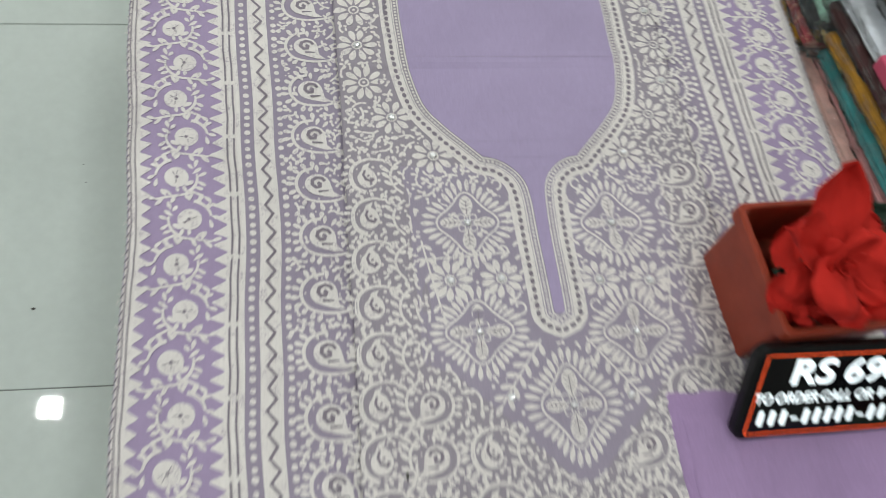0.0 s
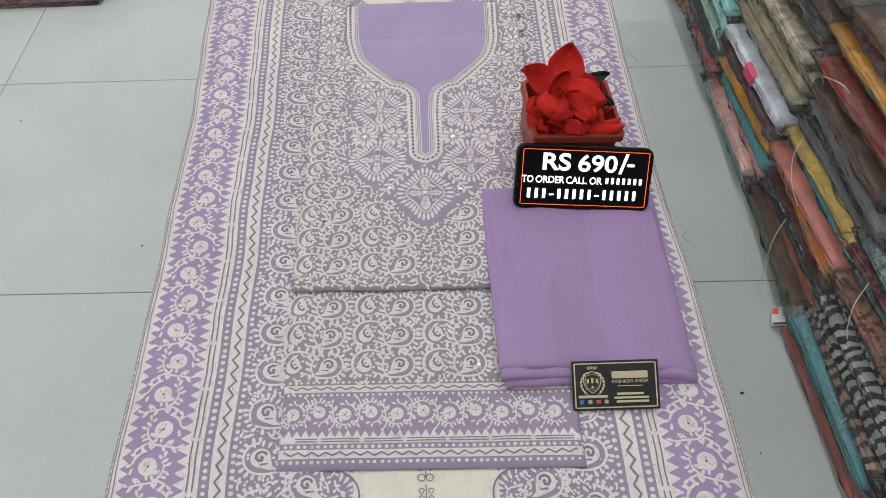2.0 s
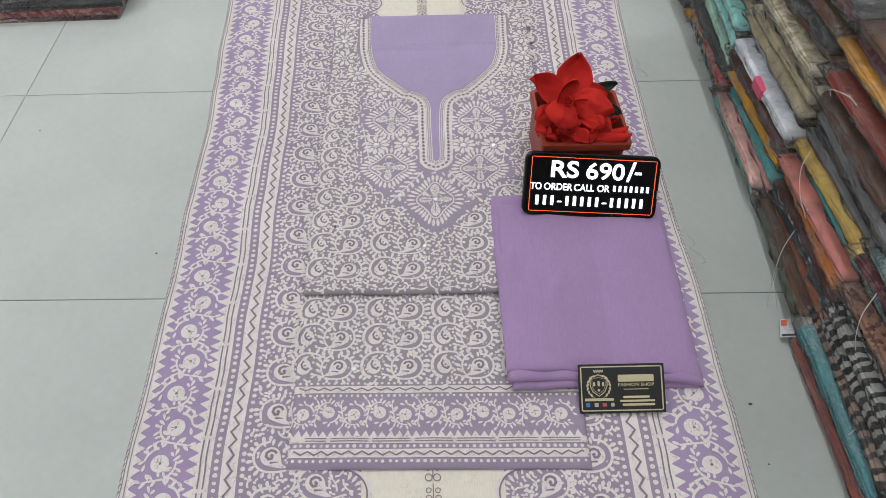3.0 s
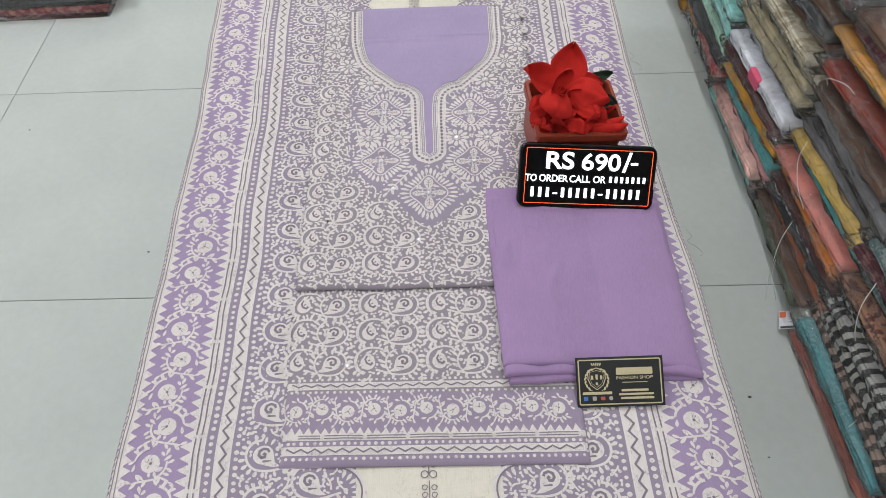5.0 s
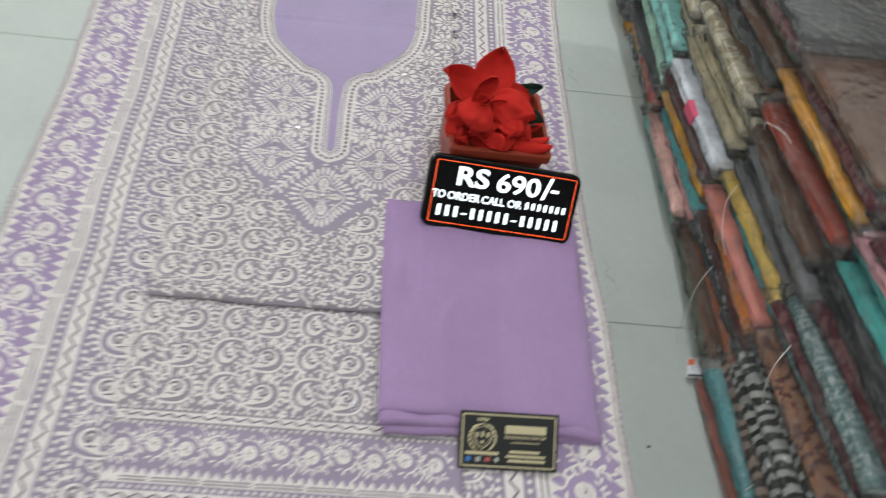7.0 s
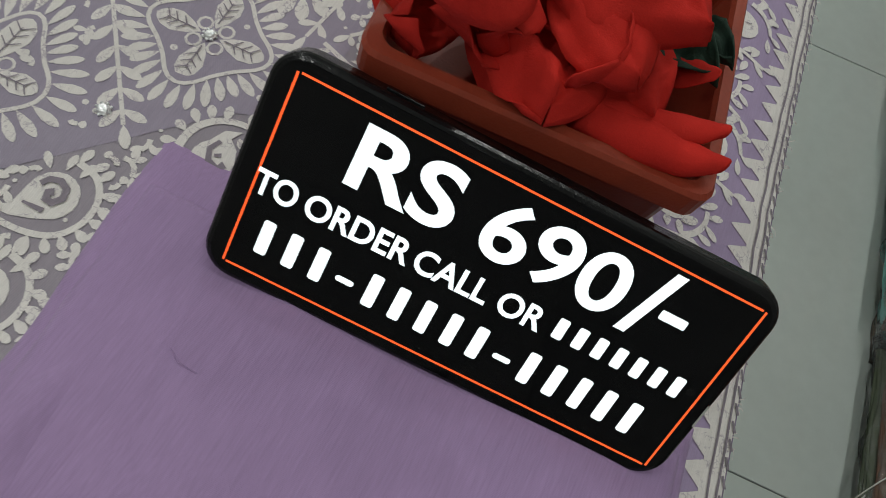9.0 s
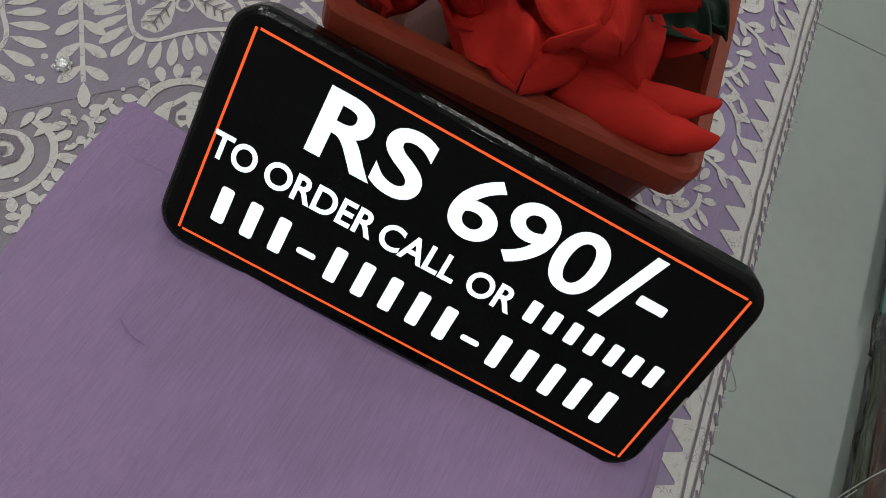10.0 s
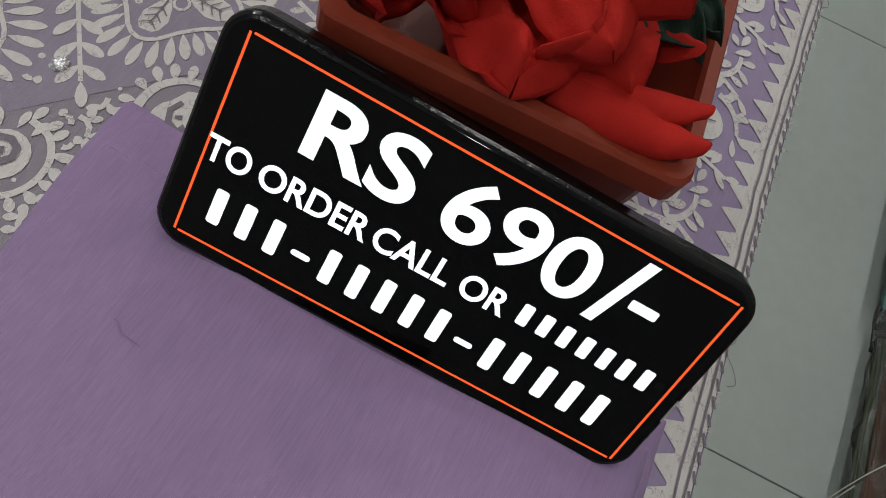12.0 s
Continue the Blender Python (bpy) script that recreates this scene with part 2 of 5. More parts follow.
# a panel body for each light, the added fill lights too
for lx, ly, _ in LAMPS:
    pl = thing("ceiling_lamp", "small square white LED ceiling lamp, all but one of the set added as fill light", "lamp", "ceiling lamps", at=pose(lx, ly, TOP))
    fr = bmesh.new()
    for a in ((-0.06, 0.06, -0.06, -0.046), (-0.06, 0.06, 0.046, 0.06), (-0.06, -0.046, -0.046, 0.046), (0.046, 0.06, -0.046, 0.046)):
        block(fr, *a, -0.022, 0.0)
    part("frame", fr, "lamp_frame", pl)
    part("diffuser", boxed(-0.045, 0.045, -0.045, 0.045, -0.018, -0.004), "lamp_glow", pl, "glowing white diffuser")

# ---- the bench under the cloth ----
CLOTH = 0.4345
bench = thing("display_bench", "low wooden display bench hidden under the printed cloth", "bench")
part("benchtop", boxed(-0.105, 0.350, -0.62, 1.05, CLOTH - 0.032, CLOTH - 0.004, bevel=0.004), "bench_wood", bench)
for bx in (-0.03, 0.30):
    for by in (-0.55, 0.98):
        part("leg", boxed(bx - 0.025, bx + 0.025, by - 0.025, by + 0.025, 0.0, CLOTH - 0.032, bevel=0.003), "bench_wood", bench)


# ---- block-print drawing ----
class Print:
    """Flat print shapes on a cloth. where(u, v) gives the place on the cloth; each shape lies a hair above the one before."""

    def __init__(self, where, base=0.00035):
        self.where, self.base, self.verts, self.faces, self.mats, self.k, self.used = where, base, [], [], [], 0, set()

    def poly(self, pts, mat=0, faces=None, mark=True):
        lift = self.base + (0.0, 0.0005, 0.0004, -0.0002)[mat] + 0.00002 * (self.k % 10)
        self.k += 1
        o = len(self.verts)
        for u, v in pts:
            x, y, z = self.where(u, v)
            self.verts.append((x, y, z + lift))
        for f in faces if faces else [range(len(pts))]:
            self.faces.append([o + i for i in f])
            self.mats.append(mat)
        if mark:
            for (u, v), (p, q) in zip(pts, pts[1:] + pts[:1]):
                n = int(max(abs(p - u), abs(q - v)) * 1000) + 1
                if n > 12:
                    n = 1
                for k in range(n):
                    self.used.add((int((u + (p - u) * k / n) * 1000), int((v + (q - v) * k / n) * 1000)))

    def tear(self, u, v, ang, length, width, mat=0):
        c, s = math.cos(ang), math.sin(ang)
        pts = []
        for t, w in ((0, 0.0), (0.25, 0.30), (0.55, 0.5), (0.8, 0.42), (0.95, 0.2), (1, 0.0), (0.95, -0.2), (0.8, -0.42), (0.55, -0.5), (0.25, -0.30)):
            a, b = t * length, w * width
            pts.append((u + a * c - b * s, v + a * s + b * c))
        self.poly(pts, mat)
        self.used.add((int((u + 0.6 * length * c) * 1000), int((v + 0.6 * length * s) * 1000)))

    def disc(self, u, v, r, mat=0, n=9, squash=1.0, turn=0.0):
        c, s = math.cos(turn), math.sin(turn)
        pts = []
        for k in range(n):
            a, b = r * math.cos(k * math.tau / n), r * squash * math.sin(k * math.tau / n)
            pts.append((u + a * c - b * s, v + a * s + b * c))
        self.poly(pts, mat)
        self.used.add((int(u * 1000), int(v * 1000)))

    def stroke(self, pts, w0, w1=None, mat=0, mark=True):
        w1 = w0 if w1 is None else w1
        n = len(pts)
        left, right = [], []
        for i, (u, v) in enumerate(pts):
            a, b = pts[max(i - 1, 0)], pts[min(i + 1, n - 1)]
            d = math.hypot(b[0] - a[0], b[1] - a[1]) or 1.0
            nx, ny = -(b[1] - a[1]) / d, (b[0] - a[0]) / d
            w = (w0 + (w1 - w0) * i / (n - 1)) / 2
            left.append((u + nx * w, v + ny * w))
            right.append((u - nx * w, v - ny * w))
        self.poly(left + right, mat, [(i, i + 1, n + i + 1, n + i) for i in range(n - 1)], mark)

    def free(self, u, v, gap=1):
        a, b = int(u * 1000), int(v * 1000)
        for i in range(-gap, gap + 1):
            for j in range(-gap, gap + 1):
                if (a + i, b + j) in self.used:
                    return False
        return True

    def make(self, name, parent, mats, label):
        me = bpy.data.meshes.new(name)
        me.from_pydata(self.verts, [], self.faces)
        me.polygons.foreach_set("material_index", self.mats)
        me.update()
        bm = bmesh.new()
        bm.from_mesh(me)
        bm.normal_update()
        for f in bm.faces:
            if f.normal.z < 0:
                f.normal_flip()
        bm.to_mesh(me)
        bm.free()
        for mt in mats:
            me.materials.append(MATS[mt])
        ob = new(name, me)
        ob.parent = parent
        tagged(ob, label)
        return ob


rng = random.Random(7)


def arc(cu, cv, r0, r1, a0, a1, n=14, flip=1):
    return [(cu + flip * (r0 + (r1 - r0) * i / n) * math.cos(a0 + (a1 - a0) * i / n), cv + (r0 + (r1 - r0) * i / n) * math.sin(a0 + (a1 - a0) * i / n)) for i in range(n + 1)]


def motif_space(cu, cv, s, flip, tilt):
    c_, s_ = math.cos(tilt), math.sin(tilt)
    return lambda a, q: (cu + flip * s * (a * c_ - q * s_), cv + s * (a * s_ + q * c_))


def motif_leaf(pr, at_, a, q, ang, length, width):
    p0, p1 = at_(a, q), at_(a + length * math.cos(ang), q + length * math.sin(ang))
    pr.tear(p0[0], p0[1], math.atan2(p1[1] - p0[1], p1[0] - p0[0]), math.hypot(p1[0] - p0[0], p1[1] - p0[1]), width)


def curl_paisley(pr, cu, cv, s, flip=1, tilt=0.0):
    """A hooked swirl with a bare crescent behind it, held by a scroll with short fingers."""
    j = lambda k: rng.uniform(-k, k)
    at_ = motif_space(cu, cv, s, flip, tilt)
    body = [(0.100 * math.cos(a) + 0.005, 0.100 * math.sin(a) + 0.005) for a in [-1.35 + 0.36 * k for k in range(13)]]
    body += [(-0.110, -0.075), (-0.165, -0.120), (-0.095, -0.125), (-0.02, -0.108)]
    pr.poly([at_(*q) for q in body])
    hook = [(-0.055, 0.030), (-0.035, 0.060), (0.005, 0.068), (0.042, 0.045), (0.048, 0.005), (0.022, -0.025), (-0.008, -0.018), (-0.012, 0.008), (0.008, 0.018)]
    pr.stroke([at_(*q) for q in hook], 0.026 * s, 0.034 * s, mat=1)
    pr.stroke([at_(*q) for q in ((-0.075, -0.06), (-0.03, -0.062), (0.01, -0.065))], 0.010 * s, 0.022 * s, mat=1)
    scroll = curve3([(0.02, 0.165, 0), (0.11, 0.135, 0), (0.165, 0.05, 0), (0.160, -0.05, 0), (0.10, -0.130, 0), (0.0, -0.160, 0), (-0.12, -0.155, 0), (-0.24, -0.120, 0), (-0.31, -0.10, 0)], 3)
    pr.stroke([at_(q.x, q.y) for q in scroll], 0.028 * s, 0.022 * s)
    for k in range(10):
        a = 1.45 - 0.33 * k
        motif_leaf(pr, at_, 0.172 * math.cos(a), 0.165 * math.sin(a), a + j(0.3), 0.074 + j(0.012), 0.040 * s)
    for a, q, g in ((-0.06, 0.10, 2.2), (-0.005, 0.115, 1.6), (0.055, 0.105, 1.1)):
        motif_leaf(pr, at_, a, q, g + j(0.2), 0.080, 0.034 * s)
    for a, q, g in ((-0.10, -0.155, -1.9), (-0.18, -0.14, -2.2), (-0.26, -0.115, -2.3)):
        motif_leaf(pr, at_, a, q, g + j(0.2), 0.070, 0.034 * s)


def drop_paisley(pr, cu, cv, s, flip=1, tilt=0.0):
    """A filled drop with a bent vein, a thin bare line behind it and a fingered scroll round its back."""
    j = lambda k: rng.uniform(-k, k)
    at_ = motif_space(cu, cv, s, flip, tilt)
    body = [(0.088 * math.cos(a) + 0.01, 0.095 * math.sin(a) - 0.02) for a in [2.2 + 0.36 * k for k in range(13)]]
    body += [(0.075, 0.06), (0.03, 0.10), (0.055, 0.150), (-0.01, 0.125)]
    pr.poly([at_(*q) for q in body])
    pr.stroke([at_(*q) for q in ((0.0, 0.07), (-0.022, 0.02), (0.0, -0.03), (0.045, -0.05), (0.065, -0.02))], 0.020 * s, 0.034 * s, mat=1)
    pr.stroke([at_(*q) for q in ((0.01, 0.0), (0.035, 0.012))], 0.014 * s, 0.02 * s, mat=1)
    scroll = curve3([(0.18, 0.165, 0), (0.07, 0.185, 0), (-0.04, 0.165, 0), (-0.118, 0.09, 0), (-0.135, -0.02, 0), (-0.10, -0.115, 0), (-0.02, -0.165, 0)], 3)
    pr.stroke([at_(q.x, q.y) for q in scroll], 0.024 * s, 0.046 * s)
    for k in range(8):
        a = 1.75 + 0.36 * k
        motif_leaf(pr, at_, 0.148 * math.cos(a) - 0.005, 0.165 * math.sin(a), a + j(0.3), 0.072 + j(0.012), 0.041 * s)
    for a, q, g in ((0.06, 0.185, 1.8), (0.13, 0.175, 1.2), (0.19, 0.16, 0.6), (0.16, 0.165, -0.7)):
        motif_leaf(pr, at_, a, q, g + j(0.2), 0.072, 0.034 * s)


def leafy_stem(pr, cu, cv, s, flip=1, tilt=0.0):
    """The forked stem between two motifs, with drop leaves on one side and dots at their tips."""
    j = lambda k: rng.uniform(-k, k)
    at_ = motif_space(cu, cv, s, flip, tilt)
    way = curve3([(0.10, -0.17, 0), (0.03, -0.08, 0), (0.01, 0.02, 0), (0.05, 0.12, 0), (0.13, 0.18, 0)], 3)
    pr.stroke([at_(q.x, q.y) for q in way], 0.022 * s, 0.026 * s)
    for a, q, g, l in ((0.03, -0.08, 2.7, 0.10), (0.015, -0.01, 2.5, 0.11), (0.02, 0.06, 2.3, 0.11), (0.045, 0.12, 2.2, 0.10), (0.10, 0.165, 2.0, 0.085), (0.035, 0.09, 0.3, 0.07), (0.015, 0.02, -0.2, 0.06), (0.06, -0.12, -2.7, 0.08)):
        motif_leaf(pr, at_, a, q, g + j(0.2), l, 0.041 * s)
    for a, q in ((-0.085, -0.10), (-0.10, -0.02), (-0.095, 0.06), (-0.06, 0.14)):
        c = at_(a + j(0.01), q + j(0.01))
        pr.disc(c[0], c[1], 0.017 * s, n=7)


def field_unit(pr, u, v, s, inside):
    """One repeat of the all-over print: a drop, a stem and a curl side by side."""
    t = rng.uniform(-0.08, 0.08)
    for make, off in ((drop_paisley, -0.36), (leafy_stem, -0.150), (curl_paisley, 0.065)):
        if inside(u + off * s, v):
            make(pr, u + off * s, v + (0.02 * s if off < -0.3 else 0.0), s, 1, t)


def sprigs(pr, u0, u1, v0, v1, count, inside, size=0.008):
    """Fills what is left with curved leafy sprigs, small leaves and dots, as the block does."""
    for turn_ in range(4):
        size_ = size * (2.3, 1.45, 0.95, 0.6)[turn_]
        for _ in range(count // 3):
            u, v = rng.uniform(u0, u1), rng.uniform(v0, v1)
            room_ = 2 if turn_ < 2 else 1
            if not inside(u, v) or not pr.free(u, v, room_):
                continue
            first = rng.uniform(0, math.tau)
            for go in range(10):
                ang, bend = first + go * math.tau / 10, rng.choice((-1, 1)) * rng.uniform(0.5, 1.5)
                pts = [(u + size_ * k * math.cos(ang + bend * k), v + size_ * k * math.sin(ang + bend * k)) for k in (0.0, 0.25, 0.5, 0.75, 1.0)]
                if all(pr.free(*q, room_) and inside(*q) for q in pts[1:]):
                    pr.stroke(pts[:4], 0.0021, 0.0018)
                    for i, side in ((1, 1), (2, -1), (3, 1)):
                        a2 = ang + bend * 0.5 + side * 0.95
                        e = (pts[i][0] + 0.0042 * math.cos(a2), pts[i][1] + 0.0042 * math.sin(a2))
                        if pr.free(*e, 0) and inside(*e) and size_ > 0.005:
                            pr.tear(pts[i][0], pts[i][1], a2, 0.0054, 0.0028)
                    pr.tear(pts[3][0], pts[3][1], ang + bend, 0.32 * size_ + 0.0020, 0.0034)
                    break
    for _ in range(count):
        u, v = rng.uniform(u0, u1), rng.uniform(v0, v1)
        if inside(u, v) and pr.free(u, v, 1) and (pr.free(u, v, 2) or rng.random() < 0.15):
            pr.disc(u, v, rng.uniform(0.0012, 0.0016) if pr.free(u, v, 2) else 0.0008, n=7)


def flower(pr, u, v, r, petals=10):
    for k in range(petals):
        a = k * math.tau / petals + rng.uniform(-0.06, 0.06)
        pr.tear(u + 0.30 * r * math.cos(a), v + 0.30 * r * math.sin(a), a, 0.70 * r, 0.34 * r)
    pr.stroke(arc(u, v, 0.23 * r, 0.23 * r, 0, math.tau, 10), 0.09 * r)
    pr.disc(u, v, 0.08 * r, n=6)


def leaf_chain(pr, p0, p1, count, length):
    """A stem with pairs of drop leaves and a leaf at its end."""
    ang = math.atan2(p1[1] - p0[1], p1[0] - p0[0])
    pr.stroke([p0, ((p0[0] + p1[0]) / 2, (p0[1] + p1[1]) / 2), p1], 0.0016)
    for k in range(count):
        u, v = p0[0] + (p1[0] - p0[0]) * (k + 0.3) / count, p0[1] + (p1[1] - p0[1]) * (k + 0.3) / count
        for sd in (1, -1):
            pr.tear(u, v, ang + sd * rng.uniform(0.75, 0.95), length, 0.40 * length)
    pr.tear(p1[0], p1[1], ang, length, 0.40 * length)


def medallion(pr, u, v, rx, ry, rays=28):
    """A four-pointed flower head: veined leaves on a cross, small loops between, a pointed outline and a wreath of club-shaped rays."""
    r0 = (rx + ry) / 2
    def outline(a):
        c = math.cos(4 * a)
        return 0.50 + 0.17 * (0.5 + 0.5 * c) ** 1.5
    for k in range(4):
        a = k * math.pi / 2
        r = rx if k % 2 == 0 else ry
        c, s = math.cos(a), math.sin(a)
        pr.tear(u + 0.10 * r * c, v + 0.10 * r * s, a, 0.50 * r, 0.27 * r)
        pr.stroke([(u + 0.16 * r * c, v + 0.16 * r * s), (u + 0.48 * r * c, v + 0.48 * r * s)], 0.0007, 0.0004, mat=1)
        for f in (0.26, 0.36, 0.45):
            for sd in (1, -1):
                pr.stroke([(u + f * r * c, v + f * r * s), (u + (f + 0.07) * r * c - sd * 0.09 * r * s, v + (f + 0.07) * r * s + sd * 0.09 * r * c)], 0.0006, 0.0004, mat=1)
        d = a + math.pi / 4
        pr.stroke(arc(u + 0.17 * r0 * math.cos(d), v + 0.17 * r0 * math.sin(d), 0.075 * r0, 0.075 * r0, 0, math.tau, 9), 0.0011)
    n = 48
    pr.stroke([(u + outline(k * math.tau / n) * rx * math.cos(k * math.tau / n), v + outline(k * math.tau / n) * ry * math.sin(k * math.tau / n)) for k in range(n + 1)], 0.0017)
    for k in range(rays):
        a = k * math.tau / rays
        q0 = outline(a) + 0.02
        q1 = 0.80 + 0.20 * abs(math.cos(2 * a)) ** 1.5
        x, y = q0 * rx * math.cos(a), q0 * ry * math.sin(a)
        pr.tear(u + x, v + y, math.atan2(y, x), max(0.22, q1 - q0) * r0, 0.0040)


def vine_unit(pr, at, r, alt):
    """One pomegranate of the border vine, seen through at(a, b): a along the band, b across it, both in metres."""
    m = 1 if alt else -1
    q = lambda a, b: at(a, b * m)

    def line(pts, w0, w1):
        pr.stroke([q(*c) for c in pts], w0, w1)

    def leaf(a, b, ang, l, w):
        p0, p1 = q(a, b), q(a + l * math.cos(ang), b + l * math.sin(ang))
        pr.tear(p0[0], p0[1], math.atan2(p1[1] - p0[1], p1[0] - p0[0]), l, w)
    c0 = q(0, 0.10 * r)
    pr.disc(c0[0], c0[1], r, n=16)
    pr.tear(*q(-0.9 * r, -0.5 * r), math.atan2(q(-0.3 * r, -1.4 * r)[1] - q(-0.9 * r, -0.5 * r)[1], q(-0.3 * r, -1.4 * r)[0] - q(-0.9 * r, -0.5 * r)[0]), 0.9 * r, 0.45 * r)
    c1 = q(0, 0.05 * r)
    pr.disc(c1[0], c1[1], 0.17 * r, mat=1, n=6)
    for k in range(3):
        a = k * math.tau / 3 + rng.uniform(0, 2)
        e0, e1 = q(0.25 * r * math.cos(a), 0.1 * r + 0.25 * r * math.sin(a)), q(0.62 * r * math.cos(a), 0.1 * r + 0.62 * r * math.sin(a))
        pr.stroke([e0, e1], 0.0006, mat=1)
    line([(1.75 * r * math.cos(t), 0.1 * r + 1.75 * r * math.sin(t)) for t in [0.2 + 1.2 * k / 8 for k in range(9)]], 0.0034 * r / 0.01, 0.0022 * r / 0.01)
    line([(-1.9 * r, -2.0 * r), (-1.5 * r, -1.2 * r), (-1.75 * r, -0.2 * r), (-1.9 * r, 0.8 * r), (-2.1 * r, 1.9 * r)], 0.0025 * r / 0.01, 0.0022 * r / 0.01)
    line([(1.7 * r * math.cos(t), 0.1 * r + 1.7 * r * math.sin(t)) for t in [3.6 + 1.3 * k / 8 for k in range(9)]], 0.0032 * r / 0.01, 0.0020 * r / 0.01)
    for a, b, ang, l in ((-1.5, -1.2, 2.6, 0.8), (-1.6, -0.7, 0.4, 0.7), (-1.75, 0.2, 2.6, 0.8), (-1.8, 0.5, 0.9, 0.9), (-2.0, 1.2, 2.3, 0.9), (-1.9, 1.0, 0.5, 0.8), (1.65, 0.6, 0.9, 0.8), (0.9, 1.6, 0.3, 0.7), (0.3, -1.2, -0.9, 0.9), (0.9, -1.4, -0.3, 0.8),
                         (1.55, 0.95, 0.1, 0.7), (1.2, 1.35, 1.3, 0.8), (1.75, 0.2, -0.6, 0.7), (0.3, 1.8, 1.9, 0.7), (0.0, 1.7, 2.9, 0.8), (-1.0, -1.3, -1.9, 0.7), (-0.4, -1.55, -2.2, 0.8), (0.0, -1.6, -1.1, 0.8),
                         (0.8, -1.3, 0.7, 0.6), (-1.5, 0.0, 0.2, 0.5), (-2.1, 1.8, 1.2, 0.8), (-1.9, -2.0, -2.3, 0.8)):
        leaf(a * r, b * r, ang, 1.1 * l * r, 0.36 * r)


def steps(a, b, d):
    return [a + d * k for k in range(int((b - a) / d) + 1)]


def plain_strip(pr, at, a0, a1, b0, b1, mat=0):
    pts = [a0, a0 + 0.001, a0 + 0.002, a0 + 0.0035, a0 + 0.0055] + steps(a0 + 0.008, a1 - 0.008, 0.012) + [a1 - 0.0055, a1 - 0.0035, a1 - 0.002, a1 - 0.001, a1]
    pr.poly([at(a, b0) for a in pts] + [at(a, b1) for a in pts], mat, [(i, i + 1, len(pts) + i + 1, len(pts) + i) for i in range(len(pts) - 1)])


def dot_row(pr, at, a0, a1, b, pitch, r, mat=0):
    for a in steps(a0, a1, pitch):
        c = at(a + rng.uniform(-0.1, 0.1) * pitch, b + rng.uniform(-0.1, 0.1) * r)
        pr.disc(c[0], c[1], r * rng.uniform(0.85, 1.12), mat, 7)


def zigzag(pr, at, a0, a1, b, pitch, amp, w, mat=1):
    pr.stroke([at(a, b + amp * (1 if k % 2 else -1) * rng.uniform(0.8, 1.15)) for k, a in enumerate(steps(a0, a1, pitch / 2))], w, mat=mat)


def teeth(pr, at, a0, a1, b, pitch, height):
    for a in steps(a0, a1, pitch):
        h = height * rng.uniform(0.85, 1.12)
        d = rng.uniform(-0.08, 0.08) * pitch
        pr.poly([at(a - pitch * 0.45, b), at(a + pitch * 0.45, b), at(a + pitch * 0.05 + d, b + 0.93 * h), at(a - pitch * 0.03 + d, b + h)])


# ---- the dupatta: long printed cloth over the bench ----
DV0, DV1 = -0.62, 1.05


def sag(u):
    """How far the cloth sinks past the bench's edge on the aisle side."""
    return 1.2 * max(0.0, u - 0.338) ** 2


def dup_at(u, v):
    edge = min(u + 0.146, 0.460 - u)
    x = u - 0.045 * v + 0.003 * wob(v * 5.0, 1.7) + 0.0022 * wob(v * 13.0, u * 3.0)
    x += (u - 0.157) * 0.13 * max(0.0, v - 0.3) + min(0.0, u - 0.157) * 0.008 + 0.009 * min(1.0, max(0.0, (u - 0.33) / 0.10)) - 0.005 * min(1.0, max(0.0, -u / 0.08))
    drop = max(0.0, 0.036 - edge)
    z = CLOTH + 0.0011 * wob(u * 22, v * 9, 3.0) + 0.0005 * wob(u * 60, v * 30, 1.0) - 5.0 * drop * drop * (1 if u < 0.157 else 0.4) - sag(u)
    return x, v, z


dupatta = thing("dupatta", "lilac and ivory block-printed cotton dupatta spread over the bench", "cloth")
bm = bmesh.new()
cuts = [-0.146, -0.140, -0.134, -0.118, -0.102, -0.086, -0.070, -0.058, -0.046, -0.034, -0.022, 0.0, 0.02, 0.04, 0.06, 0.088]
cuts = cuts + [0.157] + [round(0.314 - c, 4) for c in reversed(cuts)]
rowsv = steps(DV0, DV1, 0.0125)
grid = [[bm.verts.new(dup_at(u, v)) for u in cuts] for v in rowsv]
for i in range(len(rowsv) - 1):
    for k in range(len(cuts) - 1):
        f = bm.faces.new((grid[i][k], grid[i][k + 1], grid[i + 1][k + 1], grid[i + 1][k]))
        um = (cuts[k] + cuts[k + 1]) / 2
        um = min(um, 0.314 - um)
        f.material_index = 0 if um < -0.070 else (1 if um < 0.088 else 2)
cloth_ob = part("cloth", bm, ["lilac_cotton", "border_field", "cream_cotton"], dupatta, "lilac, taupe and cream dyed cotton", smooth=True)
sol = cloth_ob.modifiers.new("thickness", "SOLIDIFY")
sol.thickness, sol.offset = 0.0009, -1.0

